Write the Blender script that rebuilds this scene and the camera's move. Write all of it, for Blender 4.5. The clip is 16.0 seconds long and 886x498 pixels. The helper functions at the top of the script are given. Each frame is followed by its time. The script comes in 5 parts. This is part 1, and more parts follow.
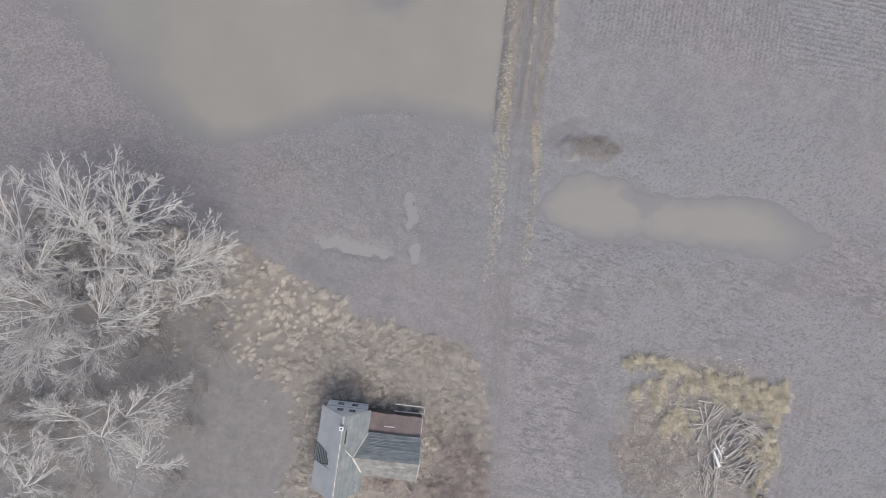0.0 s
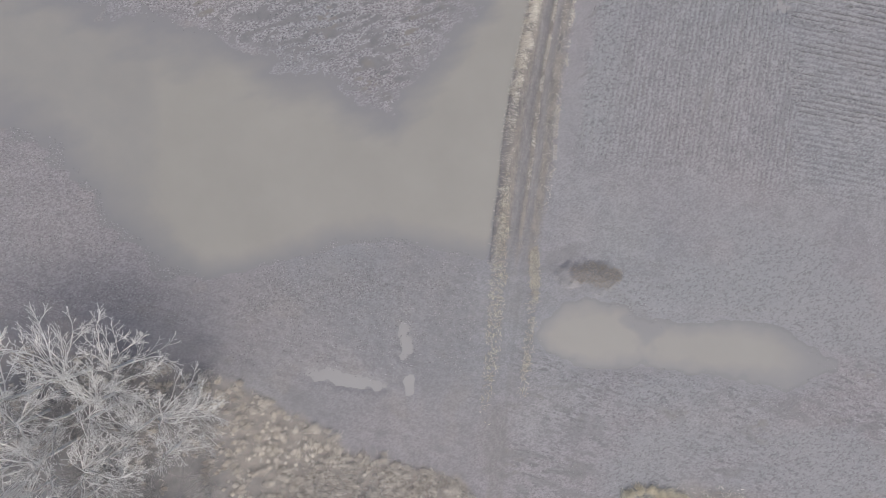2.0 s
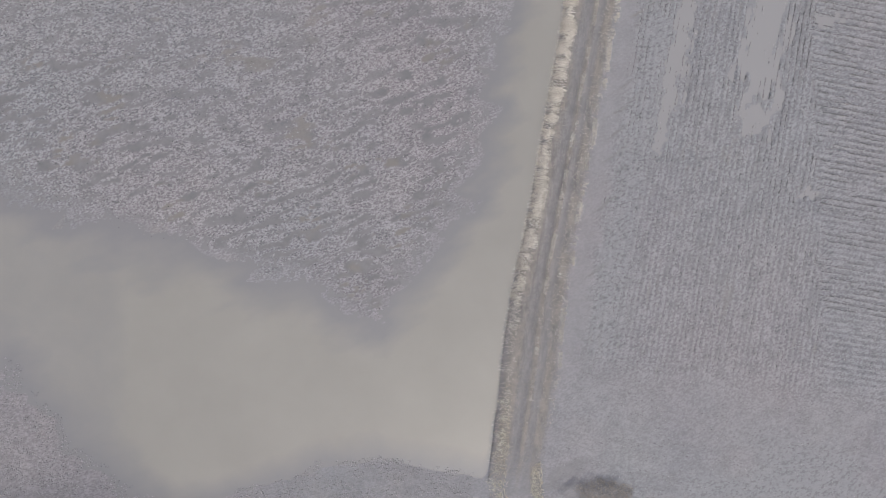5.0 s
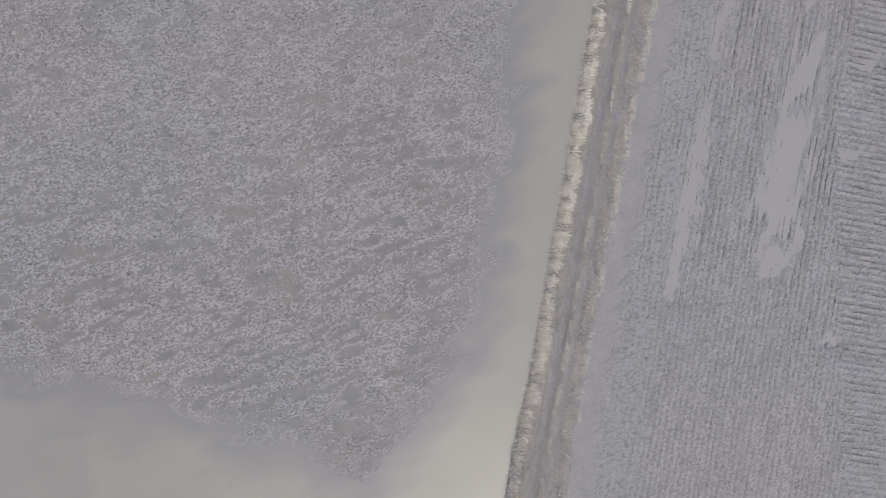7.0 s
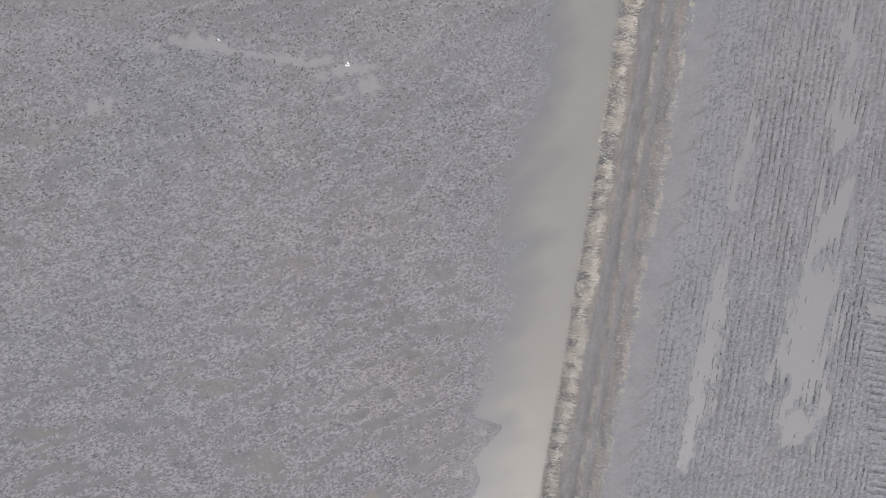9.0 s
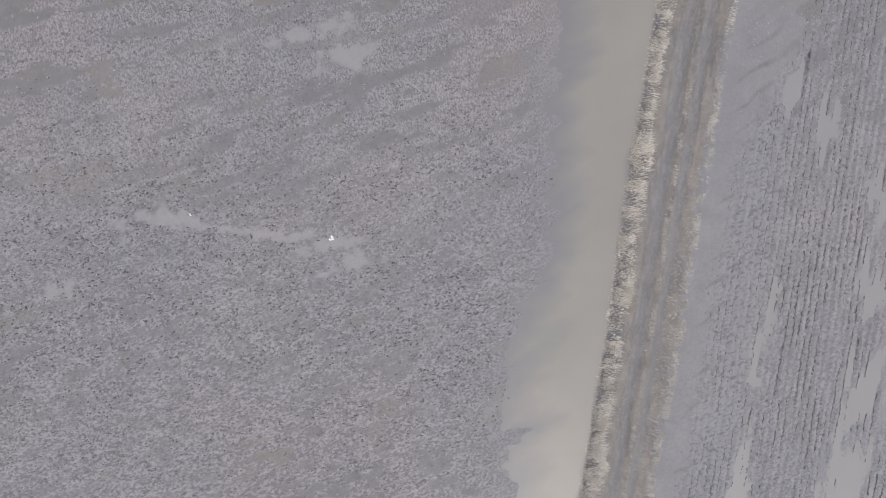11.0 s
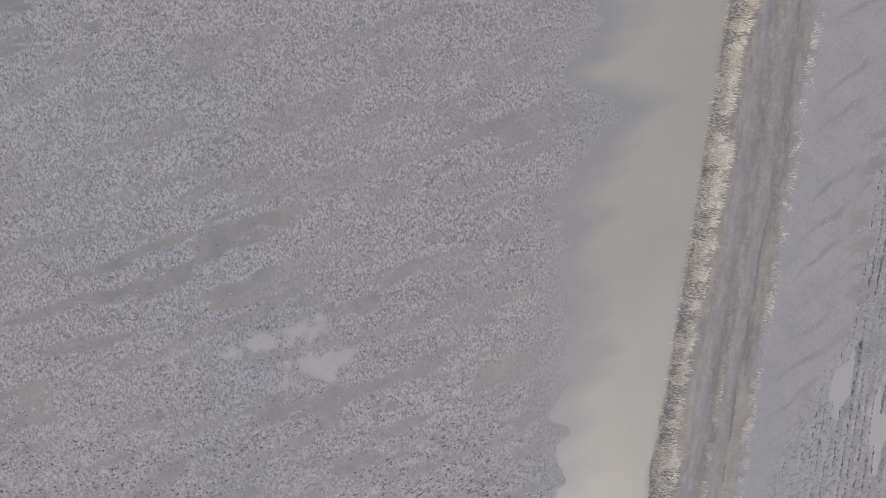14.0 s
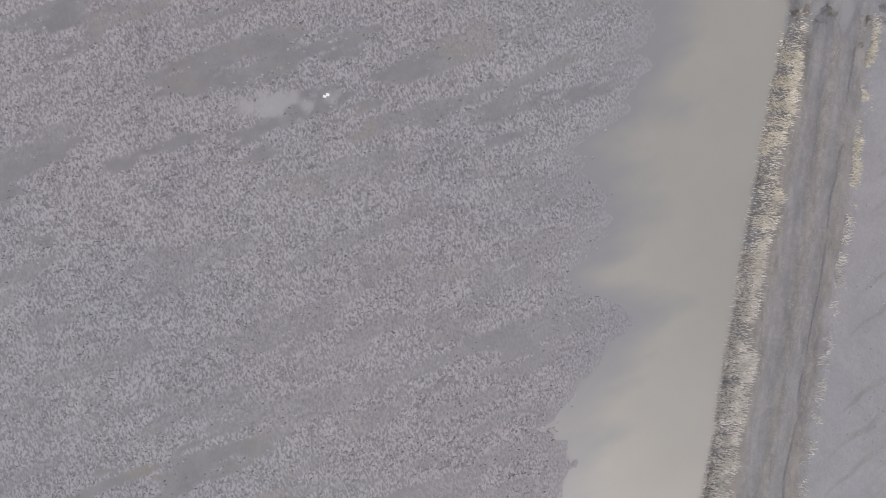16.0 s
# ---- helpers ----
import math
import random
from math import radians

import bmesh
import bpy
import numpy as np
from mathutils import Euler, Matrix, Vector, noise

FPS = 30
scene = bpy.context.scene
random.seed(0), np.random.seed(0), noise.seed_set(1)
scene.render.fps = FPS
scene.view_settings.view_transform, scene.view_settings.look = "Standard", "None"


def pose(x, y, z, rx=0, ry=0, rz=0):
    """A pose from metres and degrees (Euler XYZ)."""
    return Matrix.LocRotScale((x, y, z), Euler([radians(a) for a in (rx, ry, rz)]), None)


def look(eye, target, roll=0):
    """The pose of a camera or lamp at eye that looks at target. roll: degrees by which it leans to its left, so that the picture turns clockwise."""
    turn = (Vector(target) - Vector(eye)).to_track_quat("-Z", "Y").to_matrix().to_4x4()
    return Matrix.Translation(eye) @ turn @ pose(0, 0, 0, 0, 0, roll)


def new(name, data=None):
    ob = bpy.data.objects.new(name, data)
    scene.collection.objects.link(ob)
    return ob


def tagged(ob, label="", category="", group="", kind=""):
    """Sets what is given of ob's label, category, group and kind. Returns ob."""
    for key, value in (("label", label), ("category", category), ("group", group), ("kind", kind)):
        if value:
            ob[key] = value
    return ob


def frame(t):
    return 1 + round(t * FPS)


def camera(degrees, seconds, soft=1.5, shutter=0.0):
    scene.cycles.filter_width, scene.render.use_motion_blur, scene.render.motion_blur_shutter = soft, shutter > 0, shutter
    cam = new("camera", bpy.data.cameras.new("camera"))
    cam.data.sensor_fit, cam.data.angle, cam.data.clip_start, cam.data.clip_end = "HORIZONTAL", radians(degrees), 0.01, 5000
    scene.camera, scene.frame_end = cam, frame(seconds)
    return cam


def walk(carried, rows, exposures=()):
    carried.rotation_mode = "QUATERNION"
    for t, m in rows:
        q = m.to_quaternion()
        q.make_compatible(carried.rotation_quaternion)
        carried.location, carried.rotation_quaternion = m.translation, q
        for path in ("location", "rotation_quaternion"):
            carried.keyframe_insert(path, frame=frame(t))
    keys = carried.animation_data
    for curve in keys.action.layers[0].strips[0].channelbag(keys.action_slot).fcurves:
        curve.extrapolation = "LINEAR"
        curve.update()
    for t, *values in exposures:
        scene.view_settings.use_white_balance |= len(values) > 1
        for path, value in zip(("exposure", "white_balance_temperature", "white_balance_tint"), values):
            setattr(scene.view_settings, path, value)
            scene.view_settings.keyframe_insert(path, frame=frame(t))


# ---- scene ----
cam = camera(77.0, 16.0, soft=0.6)
EXPOSURE, KELVIN, TINT = 0.10, 6040, 6.4
# seconds, then place in metres and turn in degrees
ROWS = [
    (0.0, -0.000, 0.000, 80.000, 0.591, -4.630, 0.000),
    (0.5, 0.220, 4.525, 79.895, 0.478, -4.603, 0.077),
    (1.0, 0.525, 9.212, 79.387, 0.404, -4.564, 0.172),
    (1.5, 0.819, 14.082, 78.782, 0.304, -4.521, 0.183),
    (2.0, 1.140, 18.932, 78.015, 0.180, -4.384, 0.189),
    (2.5, 1.483, 23.842, 77.190, -0.016, -4.257, 0.180),
    (3.0, 1.756, 28.896, 76.109, -0.295, -4.169, 0.144),
    (3.5, 1.968, 33.906, 74.947, -0.585, -4.163, 0.152),
    (4.0, 2.134, 38.877, 73.722, -0.783, -4.218, 0.190),
    (6.5, 3.054, 62.447, 67.319, -0.856, -4.200, 0.357),
    (7.0, 3.243, 67.315, 66.058, -1.018, -4.204, 0.340),
    (7.5, 3.521, 72.075, 64.721, -1.150, -4.129, 0.353),
    (8.0, 3.925, 76.847, 63.247, -1.189, -4.023, 0.339),
    (8.5, 4.345, 81.591, 61.859, -1.187, -3.859, 0.327),
    (9.0, 4.816, 86.286, 60.455, -1.163, -3.706, 0.298),
    (11.5, 6.111, 108.362, 53.676, 0.002, -3.616, 0.052),
    (12.0, 6.502, 113.065, 52.314, 0.083, -3.444, 0.109),
    (12.5, 6.870, 117.813, 51.012, 0.117, -3.289, 0.087),
    (13.0, 7.246, 122.619, 49.721, 0.073, -3.145, 0.007),
    (13.5, 7.550, 127.537, 48.392, -0.118, -3.060, -0.025),
    (14.0, 7.806, 132.497, 47.036, -0.384, -3.036, -0.063),
    (14.5, 8.043, 137.420, 45.667, -0.628, -2.986, -0.145),
    (15.0, 8.325, 142.238, 44.270, -0.774, -2.907, -0.221),
    (15.5, 8.614, 146.705, 43.093, -0.820, -2.873, -0.291),
    (16.0, 8.812, 150.277, 42.340, -1.061, -2.902, -0.378),
]
walk(cam, [(t, pose(x, y, z, rx, ry, rz)) for t, x, y, z, rx, ry, rz in ROWS],
     exposures=[(0.0, EXPOSURE, KELVIN, TINT), (16.0, EXPOSURE, KELVIN, TINT)])

# ---- light: bright overcast sky, the sun veiled in the south ----
SUN_EL, SUN_AZ = 56.0, 160.0
world = bpy.data.worlds.new("overcast_sky")
scene.world = world
world.use_nodes = True
wn, wl = world.node_tree.nodes, world.node_tree.links
sky = wn.new("ShaderNodeTexSky")
sky.sky_type, sky.sun_disc = "NISHITA", False
sky.sun_elevation, sky.sun_rotation = radians(SUN_EL), radians(SUN_AZ)
sky.air_density, sky.dust_density, sky.ozone_density = 1.0, 8.0, 1.0
wl.new(sky.outputs[0], wn["Background"].inputs[0])
wn["Background"].inputs[1].default_value = 0.15
sun_data = bpy.data.lights.new("sun", "SUN")
sun_data.energy, sun_data.angle, sun_data.color = 0.12, radians(19), (1.0, 0.98, 0.95)
sun = new("sun", sun_data)
sun_dir = Vector((math.sin(radians(SUN_AZ)) * math.cos(radians(SUN_EL)), math.cos(radians(SUN_AZ)) * math.cos(radians(SUN_EL)), math.sin(radians(SUN_EL))))
sun.matrix_world = look(sun_dir * 300, (0, 0, 0))


# ---- noise and small helpers ----
LATTICE = np.random.RandomState(7).rand(512, 512)


def vnoise(x, y, seed=0):
    """Smooth value noise in 0..1 on arrays; one cell is one unit."""
    x, y = np.asarray(x, float) + 37.3 * seed, np.asarray(y, float) + 91.7 * seed
    i, j = np.floor(x).astype(int), np.floor(y).astype(int)
    u, v = x - i, y - j
    u, v = u * u * (3 - 2 * u), v * v * (3 - 2 * v)
    a, b = LATTICE[i % 512, j % 512], LATTICE[(i + 1) % 512, j % 512]
    c, d = LATTICE[i % 512, (j + 1) % 512], LATTICE[(i + 1) % 512, (j + 1) % 512]
    return (a * (1 - u) + b * u) * (1 - v) + (c * (1 - u) + d * u) * v


def fbm(x, y, seed=0, octaves=4):
    total, amp = 0.0, 0.5
    for k in range(octaves):
        total = total + amp * vnoise(x * 2 ** k, y * 2 ** k, seed + k)
        amp *= 0.5
    return total / (1 - 0.5 ** octaves)


def smooth(a, b, x):
    t = np.clip((x - a) / (b - a), 0, 1)
    return t * t * (3 - 2 * t)


def blob(x, y, cx, cy, rx, ry, turn=0.0, rough=0.25, seed=3):
    """About 1 inside an uneven ellipse, falling through 0 at its rim."""
    c, s = math.cos(radians(turn)), math.sin(radians(turn))
    u, v = ((x - cx) * c + (y - cy) * s) / rx, (-(x - cx) * s + (y - cy) * c) / ry
    wob = (fbm(x / (0.5 * min(rx, ry) + 0.6), y / (0.5 * min(rx, ry) + 0.6), seed, 3) - 0.5) * 4 * rough
    return 1 - np.sqrt(u * u + v * v) + wob


# ---- materials ----
class Nodes:
    """A short way to write node materials."""

    def __init__(self, name):
        self.material = bpy.data.materials.new(name)
        self.material.use_nodes = True
        self.tree = self.material.node_tree
        self.bsdf = self.tree.nodes["Principled BSDF"]

    def node(self, kind, **values):
        n = self.tree.nodes.new(kind)
        for key, value in values.items():
            n.inputs[key.replace("_", " ")].default_value = value
        return n

    def link(self, a, b):
        self.tree.links.new(a, b)

    def coords(self):
        return self.tree.nodes.new("ShaderNodeTexCoord").outputs["Object"]

    def noise(self, scale, detail=4.0, rough=0.6, vector=None):
        n = self.node("ShaderNodeTexNoise", Scale=scale, Detail=detail, Roughness=rough)
        self.link(vector or self.coords(), n.inputs["Vector"])
        return n.outputs["Fac"]

    def stretch(self, sx, sy, sz, turn=0.0):
        """Coordinates with sx, sy, sz cells a metre, along axes turned about z."""
        n = self.tree.nodes.new("ShaderNodeMapping")
        n.vector_type = "TEXTURE"
        n.inputs["Scale"].default_value = (1 / sx, 1 / sy, 1 / sz)
        n.inputs["Rotation"].default_value = (0, 0, radians(turn))
        self.link(self.coords(), n.inputs["Vector"])
        return n.outputs["Vector"]

    def ramp(self, fac, *stops):
        n = self.tree.nodes.new("ShaderNodeValToRGB")
        e = n.color_ramp.elements
        while len(e) < len(stops):
            e.new(0.5)
        for k, (p, c) in enumerate(stops):
            e[k].position, e[k].color = p, ((*c, 1) if isinstance(c, tuple) else (c, c, c, 1))
        self.link(fac, n.inputs["Fac"])
        return n.outputs["Color"]

    def mix(self, fac, a, b, blend="MIX"):
        n = self.tree.nodes.new("ShaderNodeMix")
        n.data_type, n.blend_type = "RGBA", blend
        for value, socket in ((fac, n.inputs[0]), (a, n.inputs[6]), (b, n.inputs[7])):
            if isinstance(value, (int, float)):
                socket.default_value = value
            elif isinstance(value, tuple):
                socket.default_value = (*value, 1)
            else:
                self.link(value, socket)
        return n.outputs[2]

    def math(self, op, a, b=0.0):
        n = self.tree.nodes.new("ShaderNodeMath")
        n.operation = op
        for value, socket in ((a, n.inputs[0]), (b, n.inputs[1])):
            if isinstance(value, (int, float)):
                socket.default_value = value
            else:
                self.link(value, socket)
        return n.outputs[0]

    def bump(self, height, strength, distance):
        n = self.node("ShaderNodeBump", Strength=strength, Distance=distance)
        self.link(height, n.inputs["Height"])
        self.link(n.outputs["Normal"], self.bsdf.inputs["Normal"])

    def random(self, island=False):
        if island:
            return self.tree.nodes.new("ShaderNodeNewGeometry").outputs["Random Per Island"]
        return self.tree.nodes.new("ShaderNodeObjectInfo").outputs["Random"]

    def done(self, color=None, rough=None, spec=None, metal=None):
        for key, value in (("Base Color", color), ("Roughness", rough), ("Specular IOR Level", spec), ("Metallic", metal)):
            if value is None:
                continue
            if isinstance(value, tuple):
                self.bsdf.inputs[key].default_value = (*value, 1)
            elif isinstance(value, (int, float)):
                self.bsdf.inputs[key].default_value = value
            else:
                self.link(value, self.bsdf.inputs[key])
        return self.material


def ground_material():
    m = Nodes("silty_mud")
    zone = m.tree.nodes.new("ShaderNodeVertexColor")
    zone.layer_name = "zone"
    split = m.tree.nodes.new("ShaderNodeSeparateColor")
    m.link(zone.outputs["Color"], split.inputs[0])
    grass, wet, residue, track = split.outputs[0], split.outputs[1], split.outputs[2], zone.outputs["Alpha"]
    cover = m.tree.nodes.new("ShaderNodeVertexColor")
    cover.layer_name = "cover"
    kinds = m.tree.nodes.new("ShaderNodeSeparateColor")
    m.link(cover.outputs["Color"], kinds.inputs[0])
    floor, fan, tint, trample = kinds.outputs[0], kinds.outputs[1], kinds.outputs[2], cover.outputs["Alpha"]
    place = m.tree.nodes.new("ShaderNodeSeparateXYZ")
    m.link(m.coords(), place.inputs[0])
    rippled = m.ramp(m.math("DIVIDE", m.math("SUBTRACT", place.outputs[1], 95.0), 35.0), (0.0, 0.0), (1.0, 1.0))
    broad = m.noise(0.07, 5, 0.6)
    fine = m.noise(2.4, 5, 0.65)
    grain = m.noise(7.0, 3, 0.7)
    worm = m.noise(1.0, 2.5, 0.55, m.stretch(3.0, 4.5, 3.5, 22))
    ripple = m.noise(1.0, 2.0, 0.5, m.stretch(6.8, 3.7, 4.0, 14))
    crest = m.mix(rippled, worm, ripple)
    pit = m.noise(1.0, 2.0, 0.6, m.stretch(1.9, 3.1, 2.5, 20))
    # silt, with lit pale crests and shaded darker troughs painted along the relief
    shade = m.ramp(broad, (0.3, (0.93, 0.93, 0.95)), (0.7, (1.05, 1.04, 1.03)))
    shade = m.mix(1.0, shade, m.ramp(m.noise(0.022, 3, 0.55), (0.38, (0.952, 0.985, 0.995)), (0.60, (1.03, 1.0, 1.005))), "MULTIPLY")
    patch = m.ramp(m.noise(0.4, 4, 0.6), (0.35, 0.93), (0.65, 1.06))
    lively = m.math("MULTIPLY", m.math("ADD", m.math("MULTIPLY", residue, 0.78), 0.18), m.ramp(m.math("DIVIDE", m.math("SUBTRACT", place.outputs[1], 60.0), 100.0), (0.0, 1.0), (0.35, 0.80), (0.7, 0.84), (1.0, 0.82)))
    silt = m.mix(m.ramp(crest, (0.40, 0.0), (0.60, 1.0)), (0.172, 0.165, 0.171), (0.338, 0.326, 0.330))
    silt = m.mix(lively, (0.252, 0.243, 0.249), silt)
    # dark specks: crevice shade and wetter mud put into one colour
    silt = m.mix(m.math("MULTIPLY", m.ramp(pit, (0.33, 1.0), (0.40, 0.0)), m.math("MULTIPLY", residue, 0.72)), silt, (0.115, 0.110, 0.113))
    silt = m.mix(1.0, m.mix(1.0, silt, shade, "MULTIPLY"), patch, "MULTIPLY")
    silt = m.mix(m.math("MULTIPLY", m.ramp(grain, (0.45, 0.0), (0.7, 1.0)), 0.12), silt, (0.15, 0.145, 0.15))
    # plough rows, along the track and across it on the headland
    lines = m.tree.nodes.new("ShaderNodeVertexColor")
    lines.layer_name = "rows"
    way = m.tree.nodes.new("ShaderNodeSeparateColor")
    m.link(lines.outputs["Color"], way.inputs[0])
    px, py = place.outputs[0], place.outputs[1]
    along = m.math("SINE", m.math("MULTIPLY", m.math("SUBTRACT", px, m.math("MULTIPLY", py, 0.165)), 2 * math.pi / 0.74))
    athwart = m.math("SINE", m.math("MULTIPLY", m.math("ADD", py, m.math("MULTIPLY", px, 0.16)), 2 * math.pi / 0.82))
    for wave, mask, vector in ((along, way.outputs[0], m.stretch(1.35, 0.30, 1.0, -9.4)), (athwart, way.outputs[1], m.stretch(0.30, 1.35, 1.0, -9.0))):
        broken = m.math("ADD", m.math("MULTIPLY", wave, 0.22), m.noise(1.0, 4, 0.6, vector))
        silt = m.mix(m.math("MULTIPLY", m.ramp(broken, (0.58, 0.0), (0.70, 1.0)), m.math("MULTIPLY", mask, 0.42)), silt, (0.150, 0.148, 0.155))
        silt = m.mix(m.math("MULTIPLY", m.ramp(broken, (0.26, 1.0), (0.40, 0.0)), m.math("MULTIPLY", mask, 0.36)), silt, (0.325, 0.316, 0.322))
    # trampled mud: slanting hoof-wide dints, their shade and lit rims painted in
    dint = m.noise(1.0, 2.0, 0.5, m.stretch(0.62, 1.9, 1.5, -17))
    silt = m.mix(m.math("MULTIPLY", m.ramp(dint, (0.35, 1.0), (0.43, 0.0)), m.math("MULTIPLY", trample, 0.85)), silt, (0.170, 0.165, 0.172))
    silt = m.mix(m.math("MULTIPLY", m.ramp(dint, (0.56, 0.0), (0.66, 1.0)), m.math("MULTIPLY", trample, 0.4)), silt, (0.330, 0.320, 0.328))
    # pocks: small hollows drawn by painted shade alone
    pock = m.noise(1.0, 1.0, 0.5, m.stretch(1.7, 2.6, 1.5, -12))
    silt = m.mix(m.math("MULTIPLY", m.ramp(pock, (0.31, 1.0), (0.38, 0.0)), m.math("MULTIPLY", trample, 0.8)), silt, (0.150, 0.145, 0.152))
    damp = m.mix(m.ramp(m.noise(0.45, 5, 0.65), (0.35, 0.0), (0.65, 1.0)), (0.158, 0.153, 0.158), (0.202, 0.195, 0.199))
    damp = m.mix(m.math("MULTIPLY", m.ramp(m.noise(0.16, 3, 0.5), (0.56, 0.0), (0.64, 1.0)), 0.7), damp, (0.205, 0.187, 0.166))
    color = m.mix(m.math("MULTIPLY", way.outputs[2], 0.72), m.mix(wet, silt, damp), (0.318, 0.306, 0.306))
    # the track: brown earth, smeared along it, with paler dry scabs
    smear = m.noise(1.0, 4.0, 0.65, m.stretch(2.2, 0.5, 1.0, -9.4))
    earth = m.mix(m.ramp(smear, (0.36, 0.0), (0.62, 1.0)), (0.144, 0.135, 0.131), (0.240, 0.225, 0.215))
    earth = m.mix(m.math("MULTIPLY", m.ramp(fine, (0.42, 1.0), (0.52, 0.0)), 0.5), earth, (0.135, 0.124, 0.119))
    color = m.mix(track, color, earth)
    sod = m.mix(m.ramp(m.noise(0.8, 6, 0.7), (0.38, 0.0), (0.6, 1.0)), (0.175, 0.160, 0.152), (0.290, 0.262, 0.232))
    sod = m.mix(m.math("MULTIPLY", m.ramp(grain, (0.4, 0.0), (0.65, 1.0)), 0.5), sod, (0.34, 0.305, 0.26))
    color = m.mix(m.math("MULTIPLY", grass, 0.95), color, sod)
    # ground litter; the same tone paints shade under the log heap
    litter = m.mix(m.ramp(m.noise(0.9, 6, 0.7), (0.35, 0.0), (0.65, 1.0)), (0.172, 0.164, 0.162), (0.245, 0.233, 0.226))
    color = m.mix(m.math("MULTIPLY", floor, m.ramp(m.noise(0.35, 5, 0.65), (0.30, 1.0), (0.72, 0.35))), color, litter)
    color = m.mix(m.math("MULTIPLY", fan, 0.3), color, (0.240, 0.232, 0.236))
    color = m.mix(m.math("MULTIPLY", tint, 0.6), color, m.mix(m.ramp(pit, (0.36, 0.0), (0.50, 1.0)), (0.165, 0.165, 0.172), (0.264, 0.264, 0.273)))
    rugged = m.math("ADD", m.math("MULTIPLY", residue, 0.8), 0.2)
    dry = m.math("SUBTRACT", 1.0, m.math("MULTIPLY", wet, 0.85))
    relief = m.math("ADD", m.math("ADD", m.math("MULTIPLY", fine, 0.5), crest), m.math("MULTIPLY", m.math("MULTIPLY", dint, trample), 1.5))
    m.bump(m.math("MULTIPLY", m.math("SUBTRACT", relief, m.math("ADD", 0.75, m.math("MULTIPLY", trample, 0.75))), m.math("MULTIPLY", rugged, dry)), 1.0, 0.11)
    gloss = m.mix(wet, (0.78, 0.78, 0.78), (0.5, 0.5, 0.5))
    return m.done(color, gloss, 0.25)


def water_material():
    m = Nodes("muddy_water")
    depth = m.tree.nodes.new("ShaderNodeVertexColor")
    depth.layer_name = "depth"
    parts = m.tree.nodes.new("ShaderNodeSeparateColor")
    m.link(depth.outputs["Color"], parts.inputs[0])
    puddle = parts.outputs[1]
    value = m.math("ADD", parts.outputs[0], m.math("MULTIPLY", m.math("SUBTRACT", m.noise(0.35, 5, 0.6), 0.5), 0.25))
    cloud = m.noise(0.10, 4, 0.55)
    silty = m.mix(m.ramp(cloud, (0.35, 0.0), (0.7, 1.0)), (0.270, 0.256, 0.233), (0.294, 0.279, 0.253))
    color = m.mix(m.ramp(value, (0.08, 1.0), (0.60, 0.0)), silty, (0.222, 0.215, 0.218))
    # puddles mixed paler: shallow silt plus sky reflection put into the colour
    color = m.mix(m.ramp(puddle, (0.2, 0.0), (0.6, 0.9)), color, (0.292, 0.282, 0.280))
    m.bump(m.noise(1.3, 2), 0.03, 0.02)
    m.bsdf.inputs["IOR"].default_value = 1.33
    return m.done(color, 0.24, 0.5)


def blade_material(name, a, b, c):
    m = Nodes(name)
    color = m.ramp(m.random(island=True), (0.0, a), (0.5, b), (1.0, c))
    color = m.mix(m.ramp(m.noise(0.9, 4, 0.65), (0.42, 0.0), (0.66, 0.8)), color, a)
    return m.done(color, 0.8, 0.2)


def plain_material(name, a, b, scale=1.5, rough=0.8, bump=0.3, spec=0.3, island=False, stretch=None, random=False):
    m = Nodes(name)
    vec = m.stretch(*stretch) if stretch else None
    fac = m.noise(scale, 6, 0.65, vec)
    if random:
        fac = m.math("ADD", m.math("MULTIPLY", fac, 0.84), m.math("MULTIPLY", m.random(), 0.16))
    if island:
        fac = m.math("ADD", m.math("MULTIPLY", fac, 0.5), m.math("MULTIPLY", m.random(True), 0.5))
    color = m.mix(m.ramp(fac, (0.3, 0.0), (0.7, 1.0)), a, b)
    m.bump(m.noise(scale * 6, 5), bump, 0.02)
    return m.done(color, rough, spec)


MUD = ground_material()
WATER = water_material()
STRAW = blade_material("bleached_reed", (0.43, 0.393, 0.338), (0.63, 0.59, 0.522), (0.84, 0.805, 0.745))
YELLOW = blade_material("yellow_dry_grass", (0.44, 0.392, 0.295), (0.66, 0.604, 0.475), (0.86, 0.81, 0.69))
TAN = blade_material("tan_dry_grass", (0.41, 0.370, 0.322), (0.58, 0.533, 0.472), (0.78, 0.73, 0.665))
BROWN = blade_material("brown_dead_weed", (0.225, 0.196, 0.17), (0.32, 0.284, 0.25), (0.42, 0.378, 0.335))
REDWEED = blade_material("pinkish_weed", (0.30, 0.258, 0.235), (0.42, 0.372, 0.342), (0.55, 0.498, 0.462))
BARK = plain_material("pale_bark", (0.56, 0.545, 0.525), (0.80, 0.785, 0.76), 3.0, 0.85, 0.4, island=True)
TWIG = plain_material("grey_twig", (0.50, 0.485, 0.465), (0.82, 0.805, 0.785), 0.4, 0.85, 0.1, island=True)
BRUSH = plain_material("dark_brushwood", (0.40, 0.378, 0.357), (0.62, 0.59, 0.562), 0.5, 0.85, 0.1, island=True)
REDBRUSH = plain_material("reddish_brushwood", (0.52, 0.44, 0.42), (0.70, 0.61, 0.585), 0.5, 0.85, 0.1, island=True)
DARKWEED = plain_material("dark_dead_weed", (0.36, 0.302, 0.275), (0.50, 0.435, 0.40), 0.6, 0.85, 0.1, island=True)
DARKFRINGE = plain_material("dark_fringe", (0.17, 0.153, 0.138), (0.30, 0.274, 0.25), 0.8, 0.85, 0.1, island=True)
